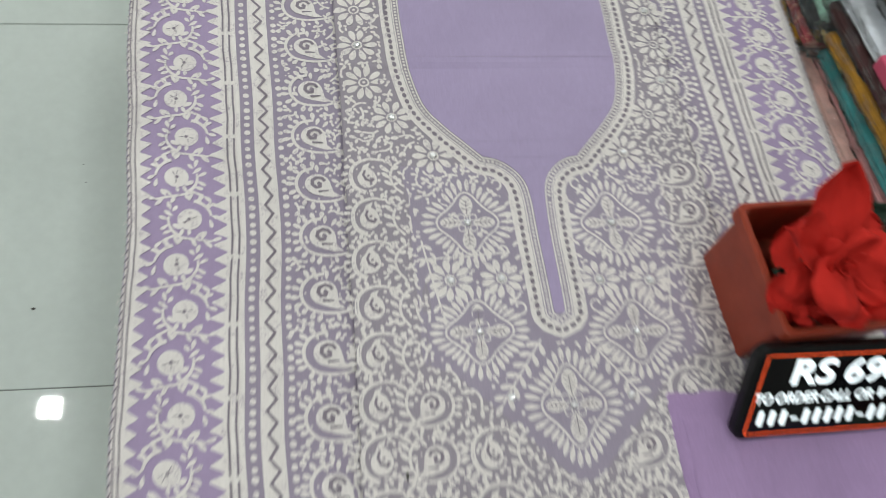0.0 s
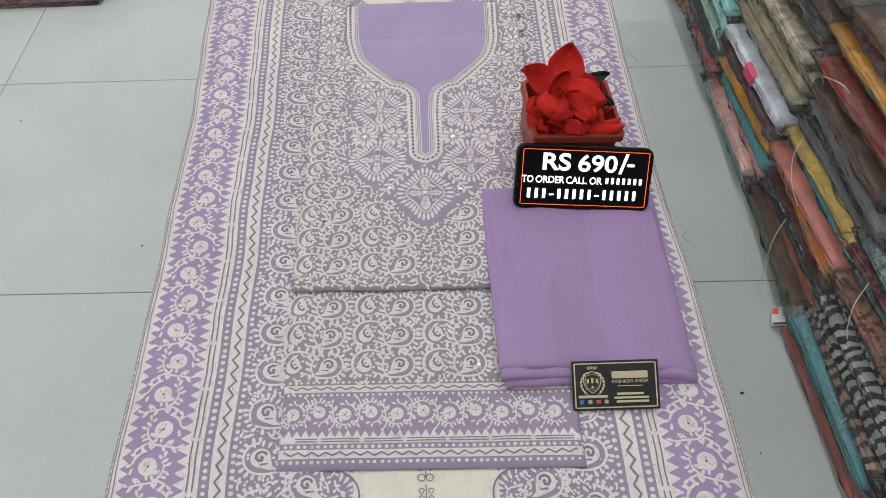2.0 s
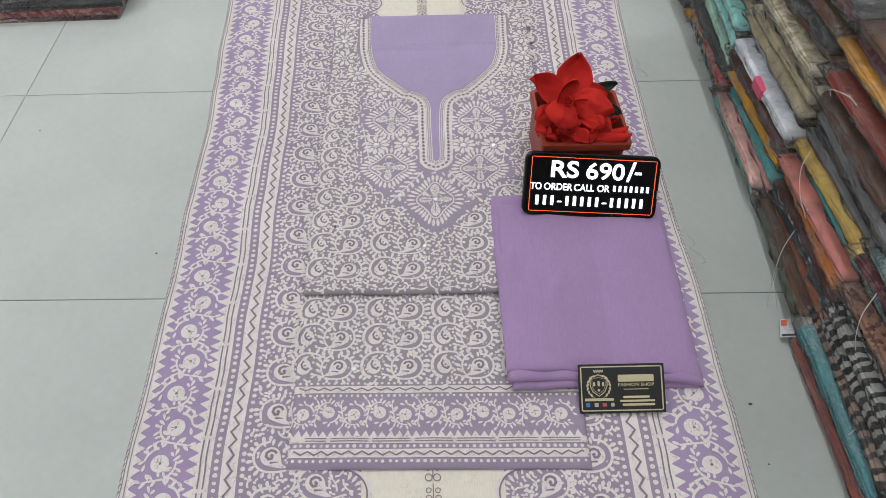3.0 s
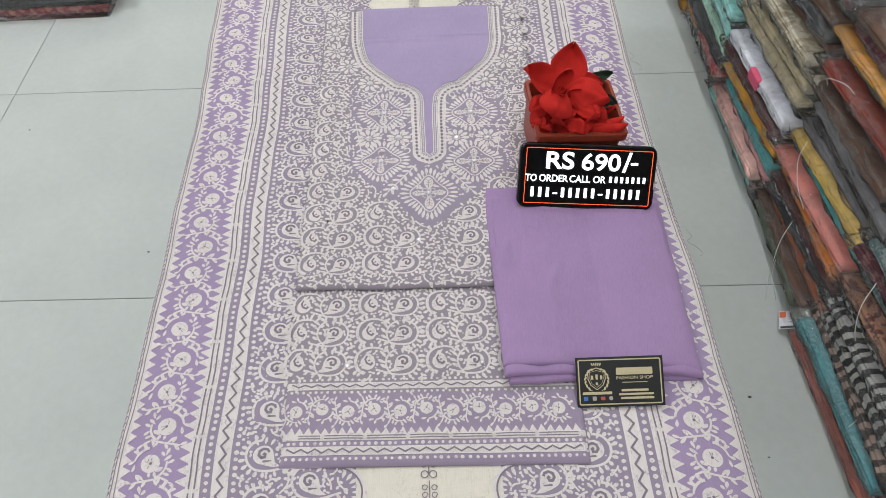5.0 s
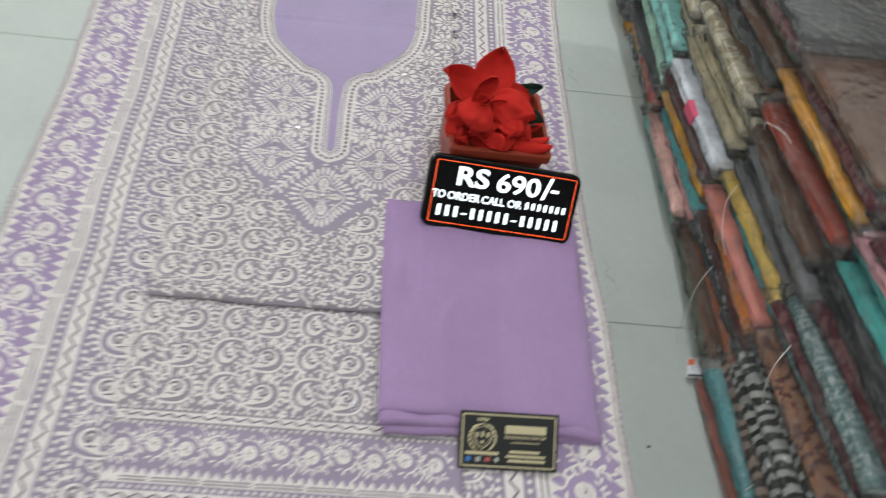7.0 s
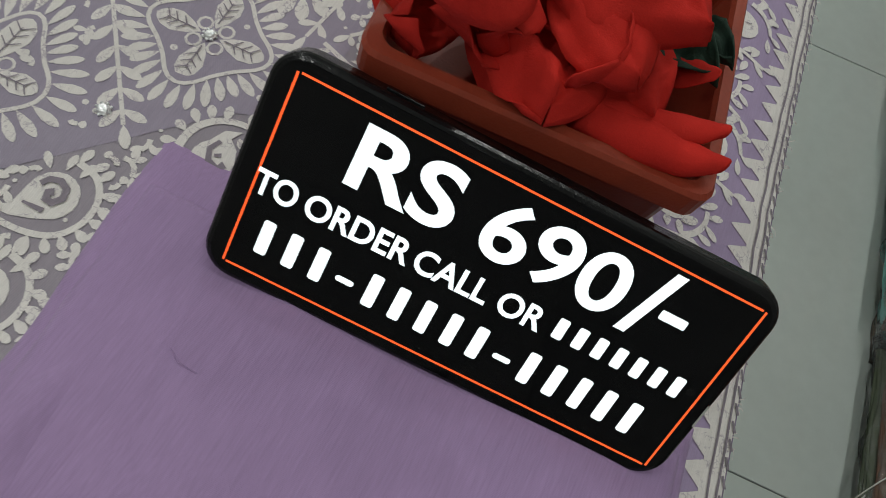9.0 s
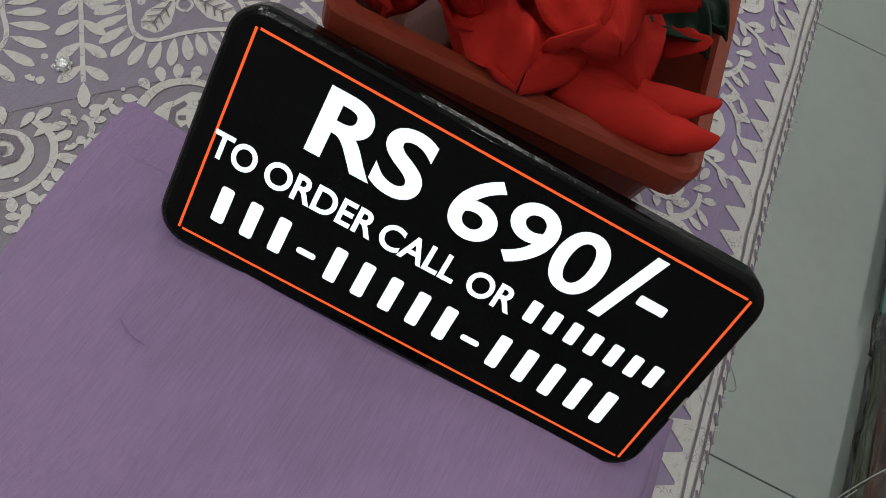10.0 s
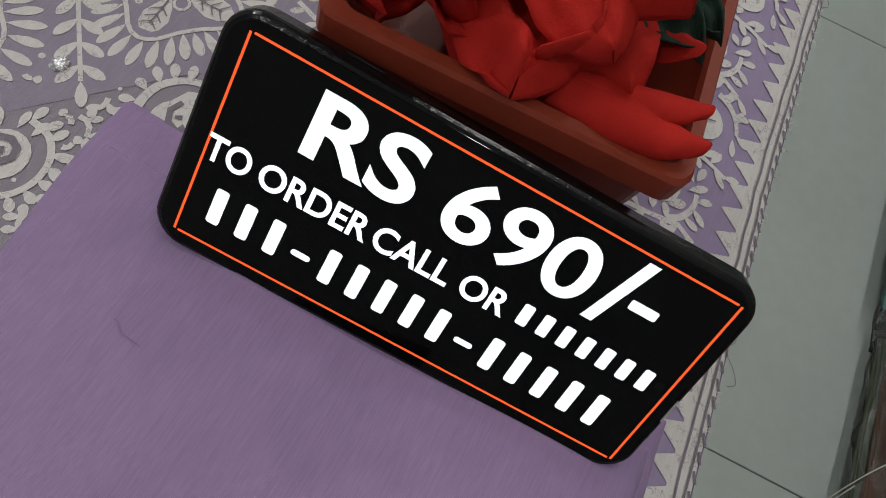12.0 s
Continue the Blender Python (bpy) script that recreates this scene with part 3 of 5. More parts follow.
pr = Print(dup_at)
SEEN0, SEEN1 = -0.44, 0.80
for side in (0, 1):
    at = (lambda a, b: (b, a)) if side == 0 else (lambda a, b: (0.314 - b, a))
    plain_strip(pr, at, DV0, DV1, -0.1452, -0.1345)
    zig = lambda b, w: pr.stroke([at(a, b + 0.0004 * rng.uniform(-1, 1)) for a in steps(DV0, DV1, 0.011)], w, mat=1)
    zig(-0.1425, 0.0010); zig(-0.1385, 0.0010)
    for a in steps(DV0, DV1, 0.0072):
        pr.stroke([at(a, -0.1458), at(a + 0.004, -0.1438)], 0.0012, mat=1)
    teeth(pr, at, SEEN0, SEEN1, -0.1345, 0.0118, 0.0090)
    teeth(pr, lambda a, b: at(a, -0.070 - b), SEEN0, SEEN1, 0.0, 0.0118, 0.0090)
    for k, a in enumerate(steps(SEEN0, SEEN1, 0.0385)):
        b0 = -0.102 + (0.0035 if k % 2 else -0.0035)
        vine_unit(pr, lambda aa, bb: at(a + aa, b0 + bb), 0.0094, k % 2)
    plain_strip(pr, at, DV0, DV1, -0.070, -0.0565)
    for b in (-0.0665, -0.0615):
        for a in steps(DV0, DV1, 0.055):
            pr.stroke([at(a, b), at(a + 0.017, b + 0.0004), at(a + 0.034, b - 0.0003), at(a + 0.051, b)], 0.0014, mat=1)
    dot_row(pr, at, SEEN0, SEEN1, -0.0515, 0.0078, 0.0024)
    plain_strip(pr, at, DV0, DV1, -0.0465, -0.0315)
    zigzag(pr, at, SEEN0, SEEN1, -0.039, 0.0165, 0.0030, 0.0024)
    dot_row(pr, at, SEEN0, SEEN1, -0.0265, 0.0078, 0.0023)
    for k, a in enumerate(steps(SEEN0, SEEN1, 0.0475)):
        for c, b in enumerate((-0.001, 0.044)):
            if c == 1 and -0.16 < a < 0.5:
                continue
            fl = 1 if side == 0 else -1
            cu, cv = at(a + 0.02 * c, b)
            curl_paisley(pr, cu, cv, 0.098, -fl, 0.05 + rng.uniform(-0.12, 0.12))
            if c == 0:
                leafy_stem(pr, *at(a + 0.022, b + 0.026), 0.080, -fl, rng.uniform(-0.15, 0.15))
        if not -0.16 < a < 0.47:
            cu, cv = at(a + 0.01, 0.070)
            pr.stroke(arc(cu, cv, 0.024, 0.024, -1.35, 1.35, 12, 1 if side == 0 else -1), 0.0016, mat=1)
            pr.stroke(arc(cu, cv, 0.0265, 0.0265, -1.35, 1.35, 12, 1 if side == 0 else -1), 0.003)
            for t in range(9):
                t_ = -1.2 + 0.3 * t
                fu = 1 if side == 0 else -1
                pr.tear(cu + fu * 0.014 * math.cos(t_), cv + 0.014 * math.sin(t_), t_ if fu > 0 else math.pi - t_, 0.009, 0.0035)
    fl = 1 if side == 0 else -1
    low, high = (-0.022, 0.03) if side == 0 else (0.284, 0.336)
    sprigs(pr, low, high, SEEN0, SEEN1, 9000, lambda u, v: True, 0.007)
    low, high = (0.03, 0.09) if side == 0 else (0.224, 0.284)
    sprigs(pr, low, high, SEEN0, -0.17, 2600, lambda u, v: True, 0.007)
    sprigs(pr, low, high, 0.48, SEEN1, 2600, lambda u, v: True, 0.007)
for v in steps(SEEN0, SEEN1, 0.036):
    if -0.18 < v < 0.48:
        continue
    for du in (-0.004, 0.004):
        pr.stroke(arc(0.157 + du, v, 0.0035, 0.0035, 0, math.tau, 9), 0.0010, mat=1)
    for k in range(3):
        for sd in (1, -1):
            pr.stroke(arc(0.157 + sd * 0.0045, v + 0.009 + 0.007 * k, 0.003, 0.002, 0, math.tau, 8), 0.0009, mat=1)
    pr.stroke([(0.157, v), (0.157, v + 0.03)], 0.0009, mat=1)
pr.make("printed_pattern", cloth_ob, ["ivory_print", "dark_print"], "ivory block-print with fine wax crackle")

for side in (0, 1):
    bm = bmesh.new()
    for k in range(170):
        v = rng.uniform(-0.40, 0.72)
        x, y, z = dup_at(-0.1458 if side == 0 else 0.4598, v)
        sg = -1 if side == 0 else 1
        l, dv = rng.uniform(0.0010, 0.0034), rng.uniform(-0.005, 0.005)
        pts = [Vector((x - sg * 0.001, y, z)), Vector((x + sg * 0.5 * l, y + 0.4 * dv, z + 0.0006)), Vector((x + sg * l, y + dv, z - 0.0008))]
        w = Vector((0, 0.00022, 0.00010))
        vs = [bm.verts.new(q + e) for q in pts for e in (w, -w)]
        bm.faces.new((vs[0], vs[1], vs[3], vs[2]))
        bm.faces.new((vs[2], vs[3], vs[5], vs[4]))
    tagged(part("frayed_threads", bm, "ivory_print", cloth_ob, "short frayed threads along the raw edge"), kind="stuff")

# ---- the kameez: folded printed shirt piece on the dupatta ----
UC = 0.168
KU0, KU1 = 0.014, 0.313


def kam_x(u, v):
    return u - 0.033 * v + 0.0018 * wob(v * 7.0, 9.0) + 0.0012 * wob(v * 19.0, 4.0 + u * 3)


def kam_top(u, v):
    e = min(u - KU0, KU1 - u, v + 0.012, 0.521 - v)
    rim = 0.0026 * (1 - min(1.0, max(0.0, e) / 0.004)) ** 2
    lip = 0.0016 * math.exp(-((v + 0.004) / 0.009) ** 2) * (1 + 0.6 * wob(u * 18, 2.0))
    crease = -0.0008 * math.exp(-((v - 0.432 - 0.03 * (u - UC) - 0.003 * wob(u * 30, 1.0)) / 0.0034) ** 2) * (0.6 + 0.5 * wob(u * 25, 3.0)) + 0.0009 * math.exp(-((v - 0.438 - 0.03 * (u - UC)) / 0.004) ** 2) - 0.0007 * math.exp(-((v - 0.487) / 0.004) ** 2) * max(0.0, wob(u * 40, 6.0))
    pleat = crease + 0.0005 * math.sin((u - 0.02) * 520 + 3 * wob(u * 3, v * 8)) * max(0.0, 1 - abs(u - 0.045) / 0.035) * (1 if v > 0.0 else 0)
    return kam_x(u, v), v + (0.0022 * wob(u * 14, 3.3) if v < 0.05 else 0.0), CLOTH + 0.0092 - rim + lip + pleat + 0.0009 * wob(u * 25, v * 13, 8.0) + 0.0011 * wob(u * 6, v * 22, 2.0)


def kam_low(u, v):
    e = min(u - KU0, KU1 - u, v + 0.2165)
    rim = 0.0035 * (1 - min(1.0, max(0.0, e) / 0.006)) ** 2
    return kam_x(u, v), v, CLOTH + 0.0046 - rim - 0.0012 * math.exp(-((v + 0.014) / 0.006) ** 2) + 0.0008 * wob(u * 22, v * 16, 5.0) + 0.0006 * wob(u * 7, v * 30, 6.0)


kameez = thing("kameez_piece", "folded lilac and ivory block-printed kameez piece with printed neckline", "garment")


def slab(at, us, vs, base, kinds):
    b = bmesh.new()
    g = [[b.verts.new(at(u, v)) for u in us] for v in vs]
    for i in range(len(vs) - 1):
        for k in range(len(us) - 1):
            f = b.faces.new((g[i][k], g[i][k + 1], g[i + 1][k + 1], g[i + 1][k]))
            f.material_index = kinds((vs[i] + vs[i + 1]) / 2)
    ring = [g[0][k] for k in range(len(us))] + [g[i][-1] for i in range(1, len(vs))] + [g[-1][k] for k in range(len(us) - 2, -1, -1)] + [g[i][0] for i in range(len(vs) - 2, 0, -1)]
    low = [b.verts.new((v.co.x, v.co.y, base)) for v in ring]
    for i in range(len(ring)):
        k = (i + 1) % len(ring)
        b.faces.new((ring[i], low[i], low[k], ring[k]))
    return b


def lin(a, b, n):
    return [a + (b - a) * k / n for k in range(n + 1)]


us = [KU0, KU0 + 0.0012, KU0 + 0.003] + lin(KU0 + 0.006, KU1 - 0.006, 80) + [KU1 - 0.003, KU1 - 0.0012, KU1]
hemv = [-0.2165, -0.215, -0.212, -0.207, -0.197, -0.190, -0.184, -0.177, -0.165, -0.152, -0.140]
upper = part("upper_panel", slab(kam_top, us, [-0.012, -0.011, -0.009, -0.006] + lin(0.0, 0.405, 48) + lin(0.410, 0.515, 50) + [0.519, 0.521], CLOTH + 0.0058, lambda v: 0), ["field_cotton", "lilac_cotton"], kameez, "folded upper half with yoke print", smooth=True)
lower = part("lower_panel", slab(kam_low, us, hemv + lin(-0.133, 0.03, 22), CLOTH + 0.0010, lambda v: 1 if v < -0.139 else 0), ["field_cotton", "hem_lilac"], kameez, "lower half with border print along the hem", smooth=True)


# neckline: half widths of the plain panel from the top down to the slit
half = curve3([(0.0955, 0.520, 0), (0.0945, 0.47, 0), (0.0925, 0.430, 0), (0.084, 0.393, 0), (0.068, 0.3695, 0), (0.054, 0.3535, 0), (0.0415, 0.3395, 0)], 6) \
    + curve3([(0.0400, 0.3375, 0), (0.030, 0.3355, 0), (0.0190, 0.3285, 0), (0.0100, 0.317, 0), (0.0060, 0.300, 0), (0.0048, 0.26, 0), (0.0042, 0.205, 0), (0.0036, 0.198, 0)], 6)
neck = [(UC - q.x, q.y) for q in half] + [(UC, 0.1955)] + [(UC + q.x, q.y) for q in reversed(half)]


def offset(path, d):
    res, n = [], len(path)
    for i, (u, v) in enumerate(path):
        a, b = path[max(i - 2, 0)], path[min(i + 2, n - 1)]
        l = math.hypot(b[0] - a[0], b[1] - a[1]) or 1.0
        res.append((u + d * (b[1] - a[1]) / l, v - d * (b[0] - a[0]) / l))
    return res


def evenly(path, pitch):
    res, need = [], 0.0
    for (u0, v0), (u1, v1) in zip(path, path[1:]):
        l = math.hypot(u1 - u0, v1 - v0)
        while need <= l and l > 0:
            t = need / l
            res.append((u0 + (u1 - u0) * t, v0 + (v1 - v0) * t, math.atan2(v1 - v0, u1 - u0)))
            need += pitch
        need -= l
    return res


pk = Print(kam_top)
# plain panel, in strips across
rows_n = [(q.x, q.y) for q in half]
for (h0, v0), (h1, v1) in zip(rows_n, rows_n[1:]):
    if v0 - v1 > 1e-5:
        n = 8
        pts = [(UC - h0 + 2 * h0 * k / n, v0) for k in range(n + 1)] + [(UC - h1 + 2 * h1 * k / n, v1) for k in range(n + 1)]
        pk.poly(pts, 2, [(k, k + 1, n + 2 + k, n + 1 + k) for k in range(n)])
pk.stroke(offset(neck, 0.0010), 0.0013)
for u, v, a in evenly(offset(neck, 0.0036), 0.0036):
    pk.disc(u, v, 0.0013, n=7)
pk.stroke(offset(neck, 0.0062), 0.0012)
pk.stroke(offset(neck, 0.0125), 0.0105)
for u, v, a in evenly(offset(neck, 0.0122), 0.0066):
    pk.disc(u, v, 0.0026, mat=1, n=8, squash=0.72, turn=a)


def in_neck(u, v, grow=0.02):
    du = abs(u - UC)
    if v > 0.52 or v < 0.196 - grow:
        return False
    for (h0, v0), (h1, v1) in zip(rows_n, rows_n[1:]):
        if v1 <= v <= v0:
            return du < max(h0, h1) + grow
    return du < grow


def yoke_half(v):
    """Half width of the printed yoke; below it ends in a point."""
    if v < 0.082:
        return 0.0
    if v < 0.16:
        return 0.006 + (v - 0.082) * 0.95
    return 0.098 if v < 0.30 else 0.098 + (v - 0.30) * 0.14


medals = [(-0.060, 0.277, 0.037, 0.041), (0.057, 0.274, 0.037, 0.041), (-0.062, 0.186, 0.038, 0.037), (0.057, 0.181, 0.038, 0.037), (-0.001, 0.128, 0.035, 0.045)]
for du, v, rx, ry in medals:
    medallion(pk, UC + du, v, rx, ry, 34)
for du, v, r in ((-0.079, 0.228, 0.0175), (-0.040, 0.228, 0.0165), (0.036, 0.224, 0.0165), (0.076, 0.222, 0.0175)):
    flower(pk, UC + du, v, r, 11)
for sd in (-1, 1):
    for du, v, r in ((0.136, 0.498, 0.0185), (0.136, 0.457, 0.018), (0.133, 0.416, 0.018), (0.112, 0.379, 0.017), (0.081, 0.340, 0.0175)):
        flower(pk, UC + sd * du, v, r, 10)
    for k, (du, v) in enumerate(((0.034, 0.312), (0.036, 0.252), (0.030, 0.204), (0.045, 0.318))):
        pk.stroke(arc(UC + sd * du, v, 0.002, 0.006, 0.0, 4.6, 9, sd), 0.0018)
    leaf_chain(pk, (UC + sd * 0.017, 0.178), (UC + sd * 0.052, 0.131), 6, 0.0105)
    leaf_chain(pk, (UC + sd * 0.024, 0.300), (UC + sd * 0.020, 0.215), 7, 0.0070)
    leaf_chain(pk, (UC + sd * 0.098, 0.262), (UC + sd * 0.088, 0.200), 5, 0.0085)
    leaf_chain(pk, (UC + sd * 0.030, 0.250), (UC + sd * 0.095, 0.246), 6, 0.0070)
# plain lilac ground of the yoke, as strips across
for v0, v1 in zip(lin(0.076, 0.33, 26), lin(0.076, 0.33, 26)[1:]):
    h0, h1 = [max(0.002, yoke_half(max(v, 0.0825)) + 0.0075 - (0.006 if v < 0.0825 else 0.0)) for v in (v0, v1)]
    n = 12
    pk.poly([(UC - h0 + 2 * h0 * k / n, v0) for k in range(n + 1)] + [(UC - h1 + 2 * h1 * k / n, v1) for k in range(n + 1)], 3, [(k, k + 1, n + 2 + k, n + 1 + k) for k in range(n)], mark=False)

def clear_field(u, v):
    return KU0 + 0.004 < u < KU1 - 0.004 and not in_neck(u, v, 0.032) and abs(u - UC) > yoke_half(v) + 0.016 and not (v > 0.32 and abs(u - UC) < 0.148)


for i, v in enumerate(steps(0.0215, 0.52, 0.0372)):
    for k in range(5):
        field_unit(pk, 0.058 + 0.0750 * k + 0.0006 * i, v, 0.0890, clear_field)
out_yoke = lambda u, v: KU0 + 0.002 < u < KU1 - 0.002 and -0.010 < v < 0.518 and not in_neck(u, v, 0.021) and not (v > 0.076 and abs(abs(u - UC) - yoke_half(v) - 0.003) < (0.0045 if v < 0.165 else 0.0012)) and (abs(u - UC) > yoke_half(v) or v > 0.30)
sprigs(pk, KU0, KU1, -0.010, 0.518, 26000, out_yoke, 0.0075)
in_yoke = lambda u, v: 0.09 < v < 0.33 and abs(u - UC) < yoke_half(v) - 0.006 and not in_neck(u, v, 0.021)
sprigs(pk, UC - 0.1, UC + 0.1, 0.09, 0.33, 1500, in_yoke, 0.006)
pk.make("yoke_print", upper, ["ivory_print", "dark_print", "panel_cotton", "yoke_lilac"], "ivory block-print round a plain lilac neck panel")

pl = Print(kam_low)
at = lambda a, b: (a, b)
K0, K1 = KU0 + 0.0008, KU1 - 0.0008
for i, v in enumerate((-0.1050, -0.0690, -0.0330)):
    for k in range(5):
        field_unit(pl, 0.054 + 0.0750 * k + 0.0008 * i, v, 0.0890, lambda u, v: KU0 + 0.004 < u < KU1 - 0.006)
sprigs(pl, KU0 + 0.002, KU1 - 0.002, -0.119, -0.004, 7000, lambda u, v: True, 0.0075)
dot_row(pl, at, K0, K1, -0.1245, 0.0062, 0.0016)
plain_strip(pl, at, K0, K1, -0.1355, -0.1275)
zigzag(pl, at, K0, K1, -0.1313, 0.013, 0.0016, 0.0016)
dot_row(pl, at, K0, K1, -0.1385, 0.0062, 0.0016)
for k, a in enumerate(steps(K0 + 0.012, K1, 0.0262)):
    b0 = -0.1585 + (0.0018 if k % 2 else -0.0018)
    vine_unit(pl, lambda aa, bb: (a + aa, b0 - bb), 0.0066, k % 2)
teeth(pl, at, K0, K1, -0.1835, 0.0085, 0.0062)
plain_strip(pl, at, K0, K1, -0.1905, -0.1835)
for b in (-0.1858, -0.1885):
    for a in steps(K0, K1 - 0.04, 0.042):
        pl.stroke([at(a, b), at(a + 0.02, b + 0.0003), at(a + 0.038, b)], 0.0010, mat=1)
dot_row(pl, at, K0, K1, -0.1935, 0.0066, 0.0019)
plain_strip(pl, at, K0, K1, -0.2055, -0.1965)
zigzag(pl, at, K0, K1, -0.2010, 0.0135, 0.0019, 0.0018)
dot_row(pl, at, K0, K1, -0.2090, 0.0068, 0.0018)
pl.make("hem_print", lower, ["ivory_print", "dark_print"], "ivory block-print with border rows along the hem")

for du, v in ((-0.060, 0.277), (0.057, 0.274), (-0.079, 0.228), (-0.040, 0.228), (0.036, 0.224), (0.076, 0.222), (-0.062, 0.186), (0.057, 0.181), (-0.045, 0.136), (0.043, 0.133), (-0.001, 0.128),
              (-0.015, 0.054), (0.136, 0.498), (0.133, 0.416), (0.081, 0.340), (-0.081, 0.340), (-0.112, 0.379), (-0.136, 0.457)):
    x, y, z = kam_top(UC + du, v)
    b = bmesh.new()
    bmesh.ops.create_cone(b, cap_ends=True, segments=10, radius1=0.0027, radius2=0.0018, depth=0.0010, matrix=pose(x, y, z + 0.0014, rng.uniform(-8, 8), rng.uniform(-8, 8), 0))
    for k in range(8):
        a = k * math.tau / 8
        bmesh.ops.create_uvsphere(b, u_segments=5, v_segments=3, radius=0.0007, matrix=pose(x + 0.0027 * math.cos(a), y + 0.0027 * math.sin(a), z + 0.001))
    part("sequin", b, "sequin", upper, "small silver mirror sequin")
for du, v in ((-0.091, -0.108), (0.049, -0.108)):
    x, y, z = kam_low(UC + du, v)
    b = bmesh.new()
    bmesh.ops.create_cone(b, cap_ends=True, segments=10, radius1=0.0027, radius2=0.0018, depth=0.0010, matrix=pose(x, y, z + 0.0014, 4, 5, 0))
    part("sequin", b, "sequin", lower, "small silver mirror sequin")

# ---- the folded plain lilac trouser cloth ----
trousers = thing("trouser_cloth", "folded plain lilac cotton trouser cloth lying on the kameez", "cloth")


def fold_sheet(corners, z_of, top, rim, n=70, wave=0.0, seed=0.0):
    """A folded layer: a soft sheet with rounded rims on four plan corners (near left, near right, far right, far left)."""
    a, b, c, d = [Vector(q) for q in corners]
    ts = [0.0, 0.002, 0.006, 0.012, 0.02, 0.032] + lin(0.05, 0.95, n) + [0.968, 0.98, 0.988, 0.994, 0.998, 1.0]
    bm_ = bmesh.new()
    g = []
    for t in ts:
        line = []
        for s in ts:
            q = (a * (1 - s) + b * s) * (1 - t) + (d * (1 - s) + c * s) * t
            e = min(s * (b - a).length, (1 - s) * (b - a).length, t * (d - a).length, (1 - t) * (d - a).length)
            k = 1 - min(1.0, e / rim)
            zz = z_of(s, t) + top - (1 - math.sqrt(max(0.0, 1 - k * k))) * min(top, rim) + wave * wob(s * 3 + seed, t * 4, seed)
            line.append(bm_.verts.new((q.x + 0.0016 * wob(t * 9, seed, 1.0) * (1 - 2 * s), q.y + 0.0016 * wob(s * 9, seed, 5.0) * (1 - 2 * t), zz)))
        g.append(line)
    m_ = len(ts)
    for i in range(m_ - 1):
        for k in range(m_ - 1):
            bm_.faces.new((g[i][k], g[i][k + 1], g[i + 1][k + 1], g[i + 1][k]))
    ring = g[0] + [g[i][-1] for i in range(1, m_)] + g[-1][-2::-1] + [g[i][0] for i in range(m_ - 2, 0, -1)]
    low = [bm_.verts.new((v.co.x, v.co.y, v.co.z - 0.0012)) for v in ring]
    for i in range(len(ring)):
        k = (i + 1) % len(ring)
        bm_.faces.new((ring[i], low[i], low[k], ring[k]))
    return bm_


def trouser_ground(s, t):
    """Height of what it lies on: the kameez under its left part, the dupatta under its right part."""
    return CLOTH + 0.0090 - 0.0085 * min(1.0, max(0.0, (s - 0.30) / 0.25)) - sag(0.235 + 0.2 * s)


def trouser_top(s, t):
    dent = 0.0045 * math.exp(-((s - 0.085 - 0.35 * (t - 0.6)) / 0.045) ** 2) * math.exp(-((t - 0.62) / 0.14) ** 2)
    dent += 0.0022 * math.exp(-((s - 0.33 - 0.5 * (t - 0.45)) / 0.035) ** 2) * math.exp(-((t - 0.45) / 0.12) ** 2)
    dent -= 0.0026 * math.exp(-((s - 0.13 - 0.05 * (0.8 - t)) / 0.035) ** 2) * math.exp(-((t - 0.72) / 0.22) ** 2)
    dent += 0.0030 * math.exp(-((s - 0.19) / 0.04) ** 2) * math.exp(-((t - 0.70) / 0.2) ** 2)
    dent -= 0.0012 * math.exp(-((s - 0.45 - 0.3 * t) / 0.05) ** 2) * math.exp(-((t - 0.75) / 0.16) ** 2)
    dent += 0.0011 * math.sin(26 * (s - 0.35 * t) + 4 * wob(s * 2, t * 3, 4.0)) * math.exp(-((s - 0.32) / 0.22) ** 2) * math.exp(-((t - 0.62) / 0.25) ** 2)
    dent += math.exp(-(t / 0.06) ** 2) * (0.0042 * math.exp(-((s - 0.16) / 0.10) ** 2) + 0.0026 * math.exp(-((s - 0.78) / 0.12) ** 2) - 0.0022 * math.exp(-((s - 0.42) / 0.08) ** 2))
    press = min(1.0, max(0.0, (t - 0.45) / 0.25))
    return trouser_ground(s, t) + 0.0095 * (1 - 0.90 * t) * (1 - 0.30 * s) + dent * (1 - 0.3 * press) - 0.0036 * press * press * (3 - 2 * press)


part("lower_fold", fold_sheet([(0.2470, -0.1365), (0.4410, -0.1270), (0.438, 0.10), (0.240, 0.10)], trouser_ground, 0.0048, 0.006, 40, 0.0010, 4.0), "plain_lilac", trousers, smooth=True)
part("middle_fold", fold_sheet([(0.2425, -0.1300), (0.4465, -0.1240), (0.440, 0.115), (0.237, 0.115)], lambda s, t: trouser_ground(s, t) + 0.0050 * (1 - 0.7 * t) * (1 - 0.2 * s) + (0.0022 * math.sin(9 * s + 0.6) + 0.0008 * math.sin(23 * s)) * (1 - t), 0.0048, 0.006, 40, 0.0010, 9.0), "plain_lilac", trousers, smooth=True)
part("top_fold", fold_sheet([(0.2410, -0.1205), (0.4450, -0.1180), (0.4445, 0.128), (0.2285, 0.136)], trouser_top, 0.0058, 0.016, 90, 0.0024, 2.0), "plain_lilac", trousers, smooth=True)
part("loose_thread", tube([(0.275, 0.067, CLOTH + 0.0158), (0.280, 0.064, CLOTH + 0.0166), (0.286, 0.0635, CLOTH + 0.0158)], 0.00016, 4), "plain_lilac", trousers, "loose cotton thread")

